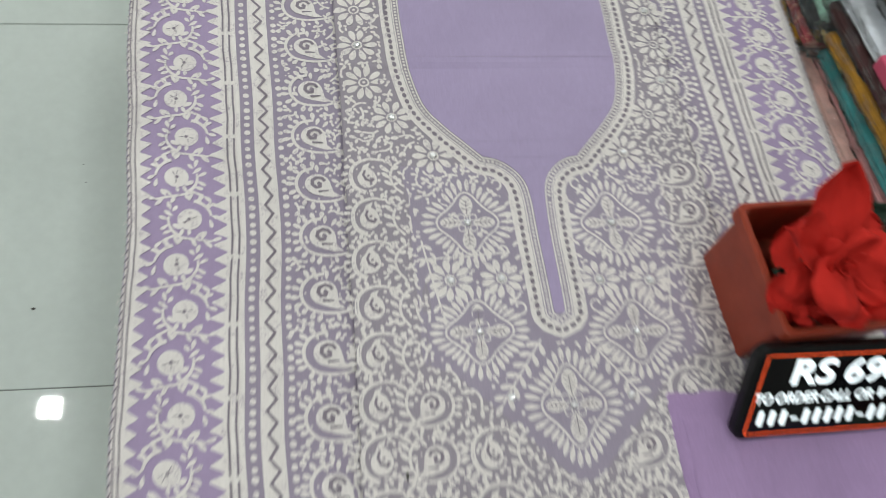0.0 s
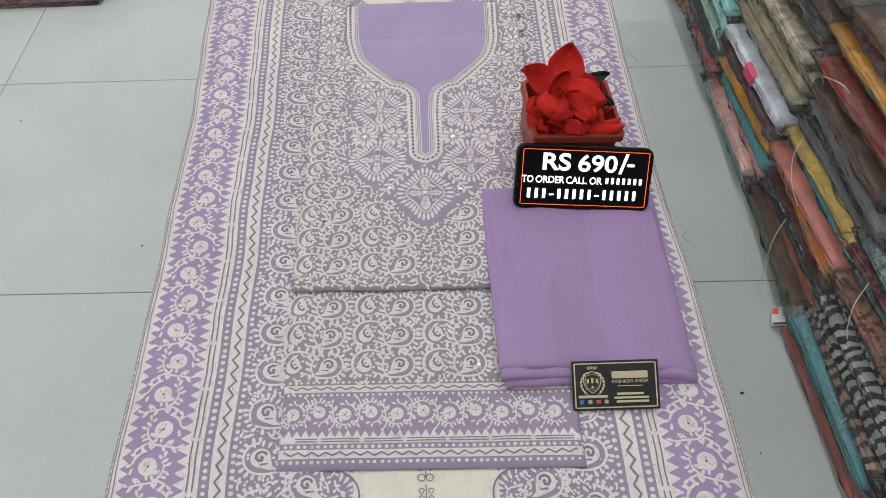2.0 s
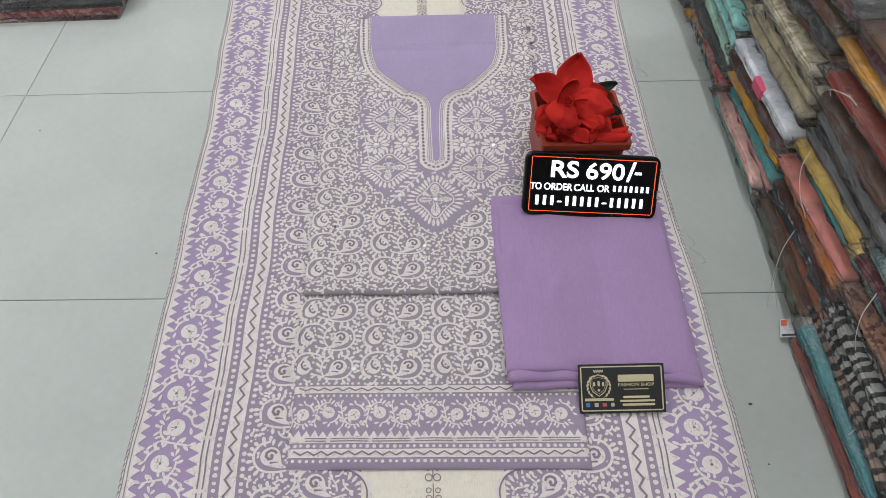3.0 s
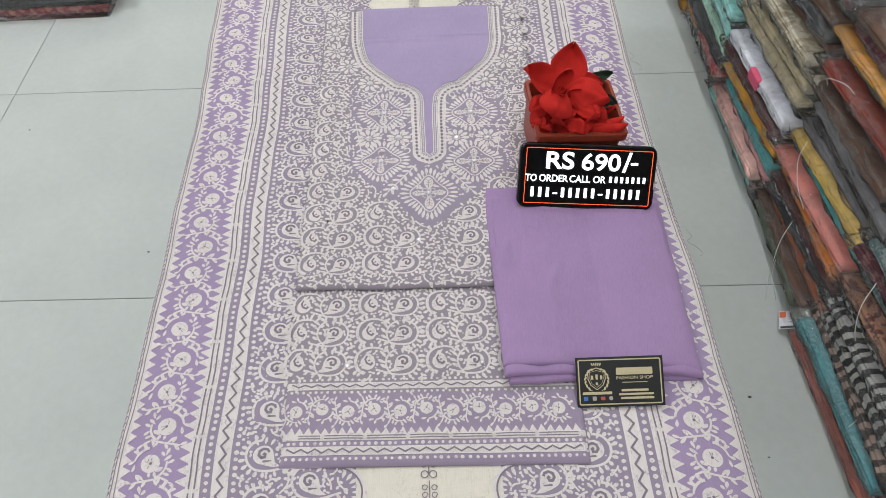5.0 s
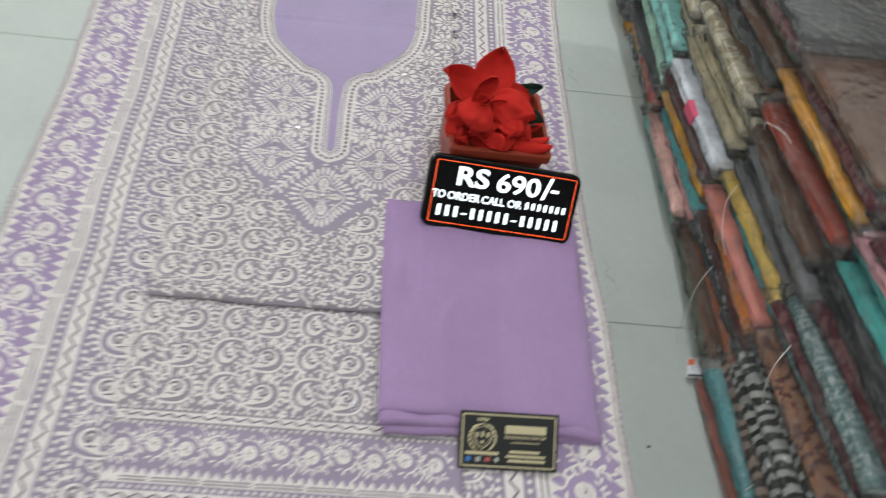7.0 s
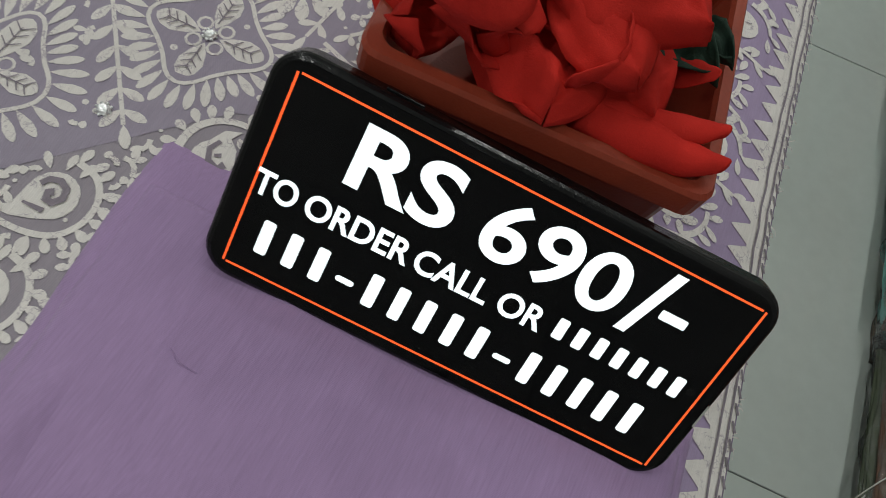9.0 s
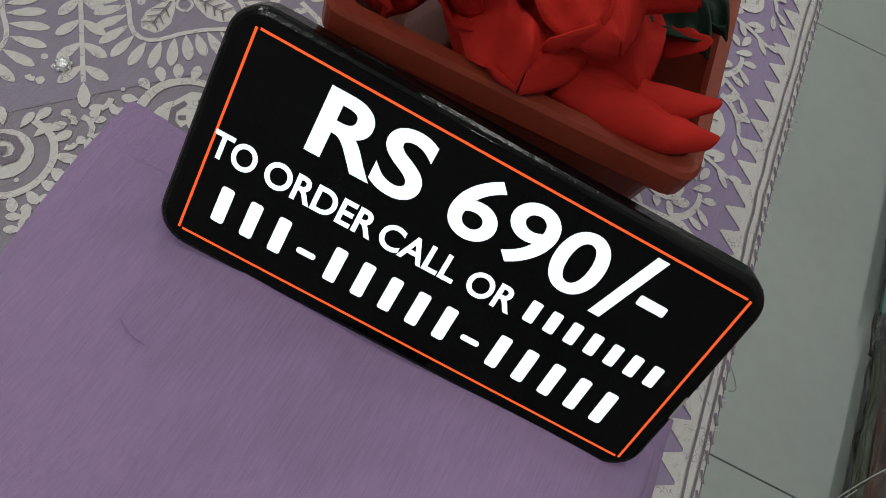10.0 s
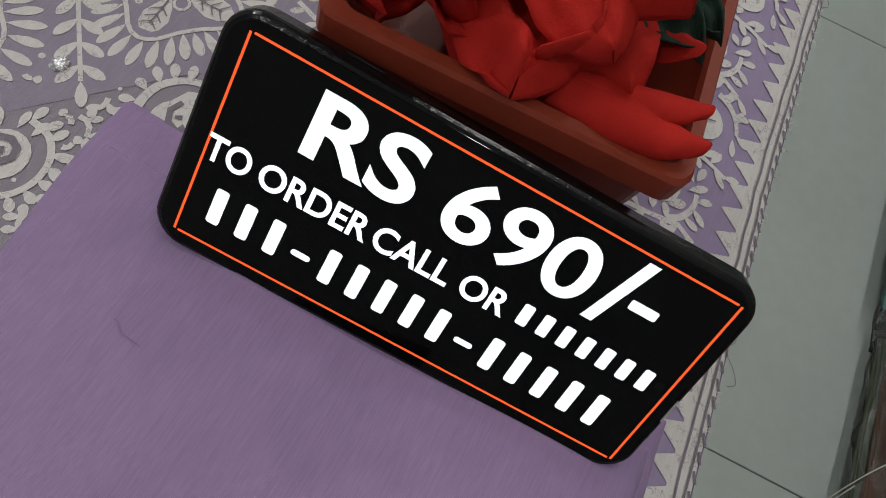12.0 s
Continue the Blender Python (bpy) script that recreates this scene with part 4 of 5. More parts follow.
# ---- the phone used as a price sign ----
EX = Vector((0.1505, 0.0045, -0.0190)).normalized()
EY = Vector((0.0045, 0.0405, 0.0510))
EY = (EY - EX * EY.dot(EX)).normalized()
EZ = EX.cross(EY)
SCREEN = Matrix.Translation((0.3530, 0.1200, 0.4722)) @ Matrix((EX, EY, EZ)).transposed().to_4x4()
PW, PH = 0.1512, 0.0650                      # the lit frame line
phone = thing("smartphone", "black smartphone with a lit price notice leaning on a flower box", "phone", at=SCREEN)


def rounded(x0, x1, y0, y1, r, z0, z1, n=7, bevel=0.0):
    bm_ = bmesh.new()
    pts = []
    for cx, cy, a0 in ((x1 - r, y1 - r, 0), (x0 + r, y1 - r, 90), (x0 + r, y0 + r, 180), (x1 - r, y0 + r, 270)):
        for k in range(n + 1):
            a = radians(a0 + 90 * k / n)
            pts.append((cx + r * math.cos(a), cy + r * math.sin(a)))
    f = bm_.faces.new([bm_.verts.new((x, y, z1)) for x, y in pts])
    if z0 < z1:
        r_ = bmesh.ops.extrude_face_region(bm_, geom=[f])
        bmesh.ops.translate(bm_, verts=[v for v in r_["geom"] if isinstance(v, bmesh.types.BMVert)], vec=(0, 0, z0 - z1))
        bmesh.ops.recalc_face_normals(bm_, faces=bm_.faces)
        if bevel:
            es = [e for e in bm_.edges if abs(e.verts[0].co.z - e.verts[1].co.z) < 1e-7]
            bmesh.ops.bevel(bm_, geom=es, offset=bevel, segments=3, affect="EDGES", profile=0.5)
    return bm_


BX0, BX1, BY0, BY1 = -PW / 2 - 0.0078, PW / 2 + 0.0058, -PH / 2 - 0.0058, PH / 2 + 0.0060
case = part("case", rounded(BX0, BX1, BY0, BY1, 0.0105, -0.0105, 0.0, bevel=0.0022), "black_case", phone, "black rubber case", smooth=False)
screen = part("screen", rounded(BX0 + 0.0022, BX1 - 0.0022, BY0 + 0.0020, BY1 - 0.0022, 0.0088, -0.0006, 0.00025, bevel=0.0002), "screen_glass", phone, "dark glossy glass screen")
for k, sx in enumerate((-1, 1)):
    part("frame_line", boxed(sx * PW / 2 - 0.00036, sx * PW / 2 + 0.00036, -PH / 2, PH / 2, 0.0003, 0.00042), "lit_orange", screen, "lit orange line")
    part("frame_line", boxed(-PW / 2 + 0.0011, PW / 2 - 0.0011, sx * PH / 2 - 0.00034, sx * PH / 2 + 0.00034, 0.0003, 0.00042), "lit_orange", screen, "lit orange line")
part("lens_dot", rounded(PW / 2 - 0.0048, PW / 2 - 0.0018, -0.0030, 0.0000, 0.0015, 0.0003, 0.00045, n=4), "black_case", screen, "front lens dot")
part("side_button", boxed(-0.052, -0.040, BY1 - 0.0004, BY1 + 0.0007, -0.0065, -0.0035, bevel=0.0003), "black_case", case)
part("speaker_slot", boxed(BX1 - 0.0016, BX1 - 0.0010, -0.012, -0.003, 0.00002, 0.0003), "card_grey", phone)


def words(text, x0, x1, ytop, ybase, bold):
    """A line of built-in letters, stretched into its box: x0..x1, and from the base line up to the capitals' top."""
    cu = bpy.data.curves.new("letters", "FONT")
    cu.body, cu.size, cu.offset, cu.resolution_u = text, 1.0, bold, 10
    ob = bpy.data.objects.new("letters", cu)
    scene.collection.objects.link(ob)
    me = bpy.data.meshes.new_from_object(ob.evaluated_get(bpy.context.evaluated_depsgraph_get()))
    bpy.data.objects.remove(ob)
    bm_ = bmesh.new()
    bm_.from_mesh(me)
    bpy.data.meshes.remove(me)
    xs = [v.co.x for v in bm_.verts]
    ys = [v.co.y for v in bm_.verts]
    a, b, c, d = min(xs), max(xs), min(ys), max(ys)
    for v in bm_.verts:
        v.co = ((x0 + (v.co.x - a) / (b - a) * (x1 - x0)), (ybase + (v.co.y - c) / (d - c) * (ytop - ybase)), 0.00045)
    return bm_


def at_u(f):
    return -PW / 2 + f * PW


def at_v(f):
    return PH / 2 - f * PH


price = part("price_text", words("RS", at_u(0.156), at_u(0.378), at_v(0.054), at_v(0.372), 0.024), "lit_white", screen, "lit white words RS 690/-")
part("price_figure", words("690", at_u(0.438), at_u(0.748), at_v(0.066), at_v(0.382), 0.018), "lit_white", price)
part("stroke_mark", words("/", at_u(0.762), at_u(0.836), at_v(0.028), at_v(0.399), 0.018), "lit_white", price)
part("dash_mark", rounded(at_u(0.828), at_u(0.887), at_v(0.262), at_v(0.212), 0.0006, 0.0003, 0.00045, n=3), "lit_white", price)
order = part("order_text", words("TO", at_u(0.000), at_u(0.091), at_v(0.474), at_v(0.606), 0.024), "lit_white", screen, "lit white words TO ORDER CALL OR")
for text, f0, f1 in (("ORDER", 0.109, 0.339), ("CALL", 0.35, 0.515), ("OR", 0.538, 0.640)):
    part("order_word", words(text, at_u(f0), at_u(f1), at_v(0.474), at_v(0.606), 0.024), "lit_white", order)
for k in range(7):
    f0 = 0.656 + k * 0.0450
    part("text_bar", rounded(at_u(f0 + 0.010), at_u(f0 + 0.033), at_v(0.590), at_v(0.476), 0.0007, 0.0003, 0.00045, n=3), "lit_white", screen, "lit white bar")
for k in range(15):
    w = 0.906 / 15
    f0 = 0.032 + k * w
    small = k in (3, 9)
    part("text_bar", rounded(at_u(f0 + (0.010 if small else 0.017)), at_u(f0 + w - (0.010 if small else 0.017)), at_v(0.830 if small else 0.888), at_v(0.800 if small else 0.706), 0.0009, 0.0003, 0.00045, n=3), "lit_white", screen, "lit white bar")

# ---- the shop card leaning on the trouser cloth ----
CXV = Vector((0.0855, 0.0015, -0.0005)).normalized()
CYV = Vector((0.0, 0.0390, 0.0230))
CYV = (CYV - CXV * CYV.dot(CXV)).normalized()
CARD = Matrix.Translation((0.3560, -0.1385, 0.4510)) @ Matrix((CXV, CYV, CXV.cross(CYV))).transposed().to_4x4()
card = thing("shop_card", "black and gold printed shop card leaning on the folded cloth", "card", at=CARD)
CW, CH = 0.0865, 0.0490
board = part("board", boxed(-CW / 2, CW / 2, -CH / 2, CH / 2, -0.0008, 0.0, bevel=0.0002, seg=1), "card_black", card)
for sx in (-1, 1):
    part("border_line", boxed(sx * (CW / 2 - 0.0028) - 0.0006, sx * (CW / 2 - 0.0028) + 0.0006, -CH / 2 + 0.0028, CH / 2 - 0.0028, 0.0, 0.0002), "card_gold", board)
    part("border_line", boxed(-CW / 2 + 0.0034, CW / 2 - 0.0034, sx * (CH / 2 - 0.0028) - 0.0006, sx * (CH / 2 - 0.0028) + 0.0006, 0.0, 0.0002), "card_gold", board)
crest = Print(lambda u, v: (u, v, 0.0), 0.00015)
cu0, cv0 = -0.0230, 0.0030
shield = [(-0.0085, 0.0085), (-0.004, 0.0095), (0, 0.011), (0.004, 0.0095), (0.0085, 0.0085), (0.0085, 0.0), (0.006, -0.006), (0, -0.0105), (-0.006, -0.006), (-0.0085, 0.0), (-0.0085, 0.0085)]
crest.stroke([(cu0 + a, cv0 + b) for a, b in shield], 0.0009)
crest.stroke([(cu0 + a * 0.78, cv0 + b * 0.78) for a, b in shield], 0.0004)
crest.disc(cu0, cv0 - 0.0045, 0.0014)
for a, b, w, h in ((-0.0045, 0.0015, 0.0022, 0.004), (0.0, 0.002, 0.0022, 0.005), (0.0045, 0.0015, 0.0022, 0.004)):
    crest.poly([(cu0 + a - w / 2, cv0 + b - h / 2), (cu0 + a + w / 2, cv0 + b - h / 2), (cu0 + a + w / 2, cv0 + b + h / 2), (cu0 + a - w / 2, cv0 + b + h / 2)])
for sx in (-1, 1):
    for k in range(7):
        a = -1.0 + 0.33 * k
        crest.tear(cu0 + sx * 0.0125 * math.cos(a), cv0 - 0.001 + 0.0125 * math.sin(a), (math.pi / 2 + a + 0.6) if sx > 0 else (math.pi / 2 - a - 0.6), 0.0042, 0.0022)
    crest.stroke([(cu0 + sx * 0.0115 * math.cos(a), cv0 - 0.001 + 0.0115 * math.sin(a)) for a in lin(-1.2, 1.0, 10)], 0.0005)
for k in range(5):
    crest.tear(cu0 - 0.003 + 0.0015 * k, cv0 + 0.0125, math.pi / 2 + 0.25 * (2 - k), 0.0038, 0.0014)
crest.make("crest", board, ["card_gold"], "gold crest shape")
for x0, x1, y0, y1, r, nm in ((-0.0035, 0.0325, 0.0065, 0.0135, 0.001, "card_gold"), (0.002, 0.027, -0.0013, -0.0006, 0.0003, "card_gold"),
                              (0.001, 0.0275, -0.0098, -0.0076, 0.0006, "card_gold"), (-0.002, 0.0325, -0.0135, -0.0115, 0.0006, "card_gold"), (0.000, 0.0325, -0.0174, -0.0152, 0.0006, "card_gold"),
                              (-0.0375, -0.0085, -0.0122, -0.0095, 0.0006, "card_gold"), (-0.0365, -0.0325, -0.0180, -0.0140, 0.0006, "card_blue"), (-0.0280, -0.0240, -0.0180, -0.0140, 0.0006, "card_grey"),
                              (-0.0200, -0.0155, -0.0177, -0.0143, 0.0006, "card_red"), (-0.0118, -0.0078, -0.0180, -0.0140, 0.0018, "card_grey")):
    part("print_bar", rounded(x0, x1, y0, y1, r, 0.0, 0.0002, n=3), nm, board)
part("card_text", words("FASHION SHOP", -0.0035, 0.0325, 0.0052, 0.0020, 0.012), "card_gold", board, "gold words FASHION SHOP")

# ---- the flower box ----
BOX_AT = pose(0.2925, 0.1480, 0.5145, 0, 5.5, 5.0) @ pose(-0.2885, -0.1475, -0.5150)
box = thing("flower_box", "square terracotta plastic planter box standing on the cloth", "planter", at=BOX_AT)
RX0, RX1, RY0, RY1, RZ = 0.2885, 0.3990, 0.1475, 0.2500, 0.5150
BASEZ = CLOTH + 0.0075
bm = bmesh.new()


def loop4(x0, x1, y0, y1, z, r=0.006, n=4):
    vs = []
    for cx, cy, a0 in ((x1 - r, y1 - r, 0), (x0 + r, y1 - r, 90), (x0 + r, y0 + r, 180), (x1 - r, y0 + r, 270)):
        for k in range(n + 1):
            a = radians(a0 + 90 * k / n)
            vs.append(bm.verts.new((cx + r * math.cos(a), cy + r * math.sin(a), z)))
    return vs


loops = [loop4(0.2960, 0.3910, 0.1560, 0.2420, BASEZ, 0.003), loop4(0.2925, 0.3945, 0.1520, 0.2455, RZ - 0.012), loop4(RX0, RX1, RY0, RY1, RZ - 0.0105),
         loop4(RX0, RX1, RY0, RY1, RZ - 0.0015), loop4(RX0 + 0.001, RX1 - 0.001, RY0 + 0.001, RY1 - 0.001, RZ), loop4(RX0 + 0.0045, RX1 - 0.0045, RY0 + 0.0045, RY1 - 0.0045, RZ),
         loop4(RX0 + 0.0055, RX1 - 0.0055, RY0 + 0.0055, RY1 - 0.0055, RZ - 0.002), loop4(0.2990, 0.3880, 0.1590, 0.2390, BASEZ + 0.03, 0.003)]
for la, lb in zip(loops, loops[1:]):
    for k in range(len(la)):
        bm.faces.new((la[k], la[(k + 1) % len(la)], lb[(k + 1) % len(lb)], lb[k]))
bm.faces.new(loops[0][::-1])
bm.faces.new(loops[-1])
part("planter_body", bm, "terracotta", box, "tapered body with a thick rolled rim", smooth=False)
bm = bmesh.new()
loops = [loop4(0.2870, 0.3985, 0.150, 0.2480, CLOTH + 0.0050, 0.003), loop4(0.2870, 0.3985, 0.150, 0.2480, CLOTH + 0.0078, 0.003), loop4(0.2950, 0.3920, 0.1555, 0.2425, CLOTH + 0.0090, 0.003)]
for la, lb in zip(loops, loops[1:]):
    for k in range(len(la)):
        bm.faces.new((la[k], la[(k + 1) % len(la)], lb[(k + 1) % len(lb)], lb[k]))
bm.faces.new(loops[0][::-1]); bm.faces.new(loops[-1])
part("foot_plate", bm, "terracotta", box, "flared foot")


# ---- the cloth flowers ----
def petal(base, tip, up, width, cup=0.3, curl=0.2, wave=0.004, seed=0.0, blunt=0.62, n=16, m_=14, point=2.3, sharp=0.72, crease=0.0):
    """A petal from base to tip, opening towards up: cupped across, curled at its tip, with an uneven hem."""
    b, t = Vector(base), Vector(tip)
    d = t - b
    l = d.length
    d.normalize()
    u = (Vector(up) - d * Vector(up).dot(d)).normalized()
    s = d.cross(u)
    bm_ = bmesh.new()
    g = []
    for i in range(n + 1):
        f = i / n
        w = width * 0.62 * (0.16 + 0.84 * f ** blunt) * max(0.0, 1 - f ** point) ** sharp + 0.0004
        line = []
        for k in range(m_ + 1):
            v = -1 + 2 * k / m_
            ru = 1 + 0.05 * wob(f * 6 + seed, v * 3, seed)
            h = cup * width * (v * v - 0.35) * (0.4 + 0.6 * f) + curl * l * (f ** 3) + wave * wob(f * 3 + seed, v * 2.2, seed + 2)
            h += 0.35 * wave * wob(f * 9, v * 6, seed + 7) * abs(v) + crease * width * abs(v) * f
            line.append(bm_.verts.new(b + d * (l * f * (1 - 0.08 * abs(curl) * f)) + s * (w * v * ru) + u * h))
        g.append(line)
    for i in range(n):
        for k in range(m_):
            bm_.faces.new((g[i][k], g[i][k + 1], g[i + 1][k + 1], g[i + 1][k]))
    return bm_


def put_petal(owner, *a, name="petal", mat="red_petal", **k):
    ob = part(name, petal(*a, **k), mat, owner, smooth=True)
    md = ob.modifiers.new("thickness", "SOLIDIFY")
    md.thickness, md.offset = 0.0005, 0.0
    return ob


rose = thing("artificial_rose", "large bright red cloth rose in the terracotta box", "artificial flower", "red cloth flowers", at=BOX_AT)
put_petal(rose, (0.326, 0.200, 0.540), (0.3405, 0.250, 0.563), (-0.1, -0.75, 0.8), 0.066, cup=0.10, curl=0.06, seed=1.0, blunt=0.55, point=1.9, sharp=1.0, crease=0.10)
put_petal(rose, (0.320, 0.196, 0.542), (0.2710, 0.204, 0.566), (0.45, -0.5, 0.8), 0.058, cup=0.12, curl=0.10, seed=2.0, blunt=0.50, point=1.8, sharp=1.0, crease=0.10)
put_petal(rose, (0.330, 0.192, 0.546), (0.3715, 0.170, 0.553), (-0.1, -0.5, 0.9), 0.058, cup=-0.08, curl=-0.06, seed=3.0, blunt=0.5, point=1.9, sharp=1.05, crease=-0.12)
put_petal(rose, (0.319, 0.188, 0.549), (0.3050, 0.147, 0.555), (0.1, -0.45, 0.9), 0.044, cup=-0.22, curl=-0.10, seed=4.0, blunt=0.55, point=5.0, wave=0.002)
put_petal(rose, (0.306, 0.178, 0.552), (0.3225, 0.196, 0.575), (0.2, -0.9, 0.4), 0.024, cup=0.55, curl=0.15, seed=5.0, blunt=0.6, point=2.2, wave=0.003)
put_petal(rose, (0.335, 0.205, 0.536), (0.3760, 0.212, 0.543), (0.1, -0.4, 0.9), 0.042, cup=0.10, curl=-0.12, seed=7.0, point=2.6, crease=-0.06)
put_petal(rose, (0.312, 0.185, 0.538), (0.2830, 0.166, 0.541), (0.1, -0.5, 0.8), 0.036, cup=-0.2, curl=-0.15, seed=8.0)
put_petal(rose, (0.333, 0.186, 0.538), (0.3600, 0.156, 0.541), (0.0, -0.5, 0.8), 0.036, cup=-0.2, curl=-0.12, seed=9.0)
# rolled heart of the rose
bm = bmesh.new()
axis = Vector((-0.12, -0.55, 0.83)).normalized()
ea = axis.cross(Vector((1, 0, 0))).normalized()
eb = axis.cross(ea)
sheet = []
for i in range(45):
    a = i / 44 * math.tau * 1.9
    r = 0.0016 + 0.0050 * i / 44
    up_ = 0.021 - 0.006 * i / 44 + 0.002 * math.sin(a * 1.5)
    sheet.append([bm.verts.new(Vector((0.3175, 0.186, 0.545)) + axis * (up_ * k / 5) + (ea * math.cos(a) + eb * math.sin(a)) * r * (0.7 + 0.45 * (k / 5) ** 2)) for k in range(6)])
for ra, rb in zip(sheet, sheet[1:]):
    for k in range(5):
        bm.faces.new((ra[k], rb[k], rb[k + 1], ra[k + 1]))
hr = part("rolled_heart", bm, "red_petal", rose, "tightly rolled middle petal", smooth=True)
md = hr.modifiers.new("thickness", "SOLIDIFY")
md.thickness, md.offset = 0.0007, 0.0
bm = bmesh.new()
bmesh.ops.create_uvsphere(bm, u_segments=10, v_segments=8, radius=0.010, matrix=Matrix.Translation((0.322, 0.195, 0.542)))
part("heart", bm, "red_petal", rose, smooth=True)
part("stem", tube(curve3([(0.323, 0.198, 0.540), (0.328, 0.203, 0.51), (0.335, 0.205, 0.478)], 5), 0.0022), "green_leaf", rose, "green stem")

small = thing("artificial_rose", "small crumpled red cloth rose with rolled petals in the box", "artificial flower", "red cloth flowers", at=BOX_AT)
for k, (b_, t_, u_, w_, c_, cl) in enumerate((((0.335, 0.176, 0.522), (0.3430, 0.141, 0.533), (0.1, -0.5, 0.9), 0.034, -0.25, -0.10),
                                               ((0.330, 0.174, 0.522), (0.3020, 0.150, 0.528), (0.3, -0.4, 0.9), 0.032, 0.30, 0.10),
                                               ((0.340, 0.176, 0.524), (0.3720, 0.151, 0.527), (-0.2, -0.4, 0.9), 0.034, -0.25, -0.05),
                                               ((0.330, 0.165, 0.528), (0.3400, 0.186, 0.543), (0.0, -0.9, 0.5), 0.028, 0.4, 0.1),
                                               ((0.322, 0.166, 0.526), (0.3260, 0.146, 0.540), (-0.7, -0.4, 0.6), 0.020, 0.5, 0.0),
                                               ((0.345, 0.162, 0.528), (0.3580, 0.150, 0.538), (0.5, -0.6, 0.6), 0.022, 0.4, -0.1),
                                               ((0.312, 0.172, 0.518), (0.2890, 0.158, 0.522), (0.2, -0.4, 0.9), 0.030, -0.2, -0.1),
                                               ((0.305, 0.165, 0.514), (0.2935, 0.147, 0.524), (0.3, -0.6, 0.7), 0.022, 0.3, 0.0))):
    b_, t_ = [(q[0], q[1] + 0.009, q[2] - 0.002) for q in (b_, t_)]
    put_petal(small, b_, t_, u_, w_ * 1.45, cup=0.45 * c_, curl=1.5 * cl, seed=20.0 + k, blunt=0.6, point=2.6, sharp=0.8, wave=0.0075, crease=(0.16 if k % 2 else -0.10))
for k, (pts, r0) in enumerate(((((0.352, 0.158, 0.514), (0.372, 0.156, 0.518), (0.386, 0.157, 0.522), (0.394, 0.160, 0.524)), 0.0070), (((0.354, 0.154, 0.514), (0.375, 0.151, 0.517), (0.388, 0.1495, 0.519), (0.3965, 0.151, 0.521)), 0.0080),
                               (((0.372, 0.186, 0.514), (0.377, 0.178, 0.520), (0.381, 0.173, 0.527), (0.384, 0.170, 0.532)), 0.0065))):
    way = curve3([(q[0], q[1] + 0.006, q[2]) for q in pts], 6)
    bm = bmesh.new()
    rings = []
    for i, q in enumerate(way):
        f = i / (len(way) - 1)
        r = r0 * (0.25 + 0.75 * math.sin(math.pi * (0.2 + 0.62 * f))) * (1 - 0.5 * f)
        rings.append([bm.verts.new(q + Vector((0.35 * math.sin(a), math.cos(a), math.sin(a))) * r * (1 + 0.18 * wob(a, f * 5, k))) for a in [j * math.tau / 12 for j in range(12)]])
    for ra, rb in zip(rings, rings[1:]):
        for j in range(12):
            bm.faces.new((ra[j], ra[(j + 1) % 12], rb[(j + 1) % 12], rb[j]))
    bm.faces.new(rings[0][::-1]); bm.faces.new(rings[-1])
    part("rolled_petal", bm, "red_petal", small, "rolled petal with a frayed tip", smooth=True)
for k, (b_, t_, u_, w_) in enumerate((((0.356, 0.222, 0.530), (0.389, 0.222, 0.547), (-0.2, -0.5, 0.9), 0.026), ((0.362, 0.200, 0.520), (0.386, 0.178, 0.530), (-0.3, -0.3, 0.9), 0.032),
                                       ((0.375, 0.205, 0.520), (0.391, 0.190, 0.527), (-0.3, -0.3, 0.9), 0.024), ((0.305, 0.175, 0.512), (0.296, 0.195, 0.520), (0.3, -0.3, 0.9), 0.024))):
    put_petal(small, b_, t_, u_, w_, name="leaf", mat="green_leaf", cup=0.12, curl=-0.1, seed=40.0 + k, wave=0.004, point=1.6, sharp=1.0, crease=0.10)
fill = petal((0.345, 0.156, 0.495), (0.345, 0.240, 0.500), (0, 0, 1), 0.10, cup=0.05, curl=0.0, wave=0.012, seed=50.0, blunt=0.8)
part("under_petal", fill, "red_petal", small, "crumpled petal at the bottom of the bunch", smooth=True)

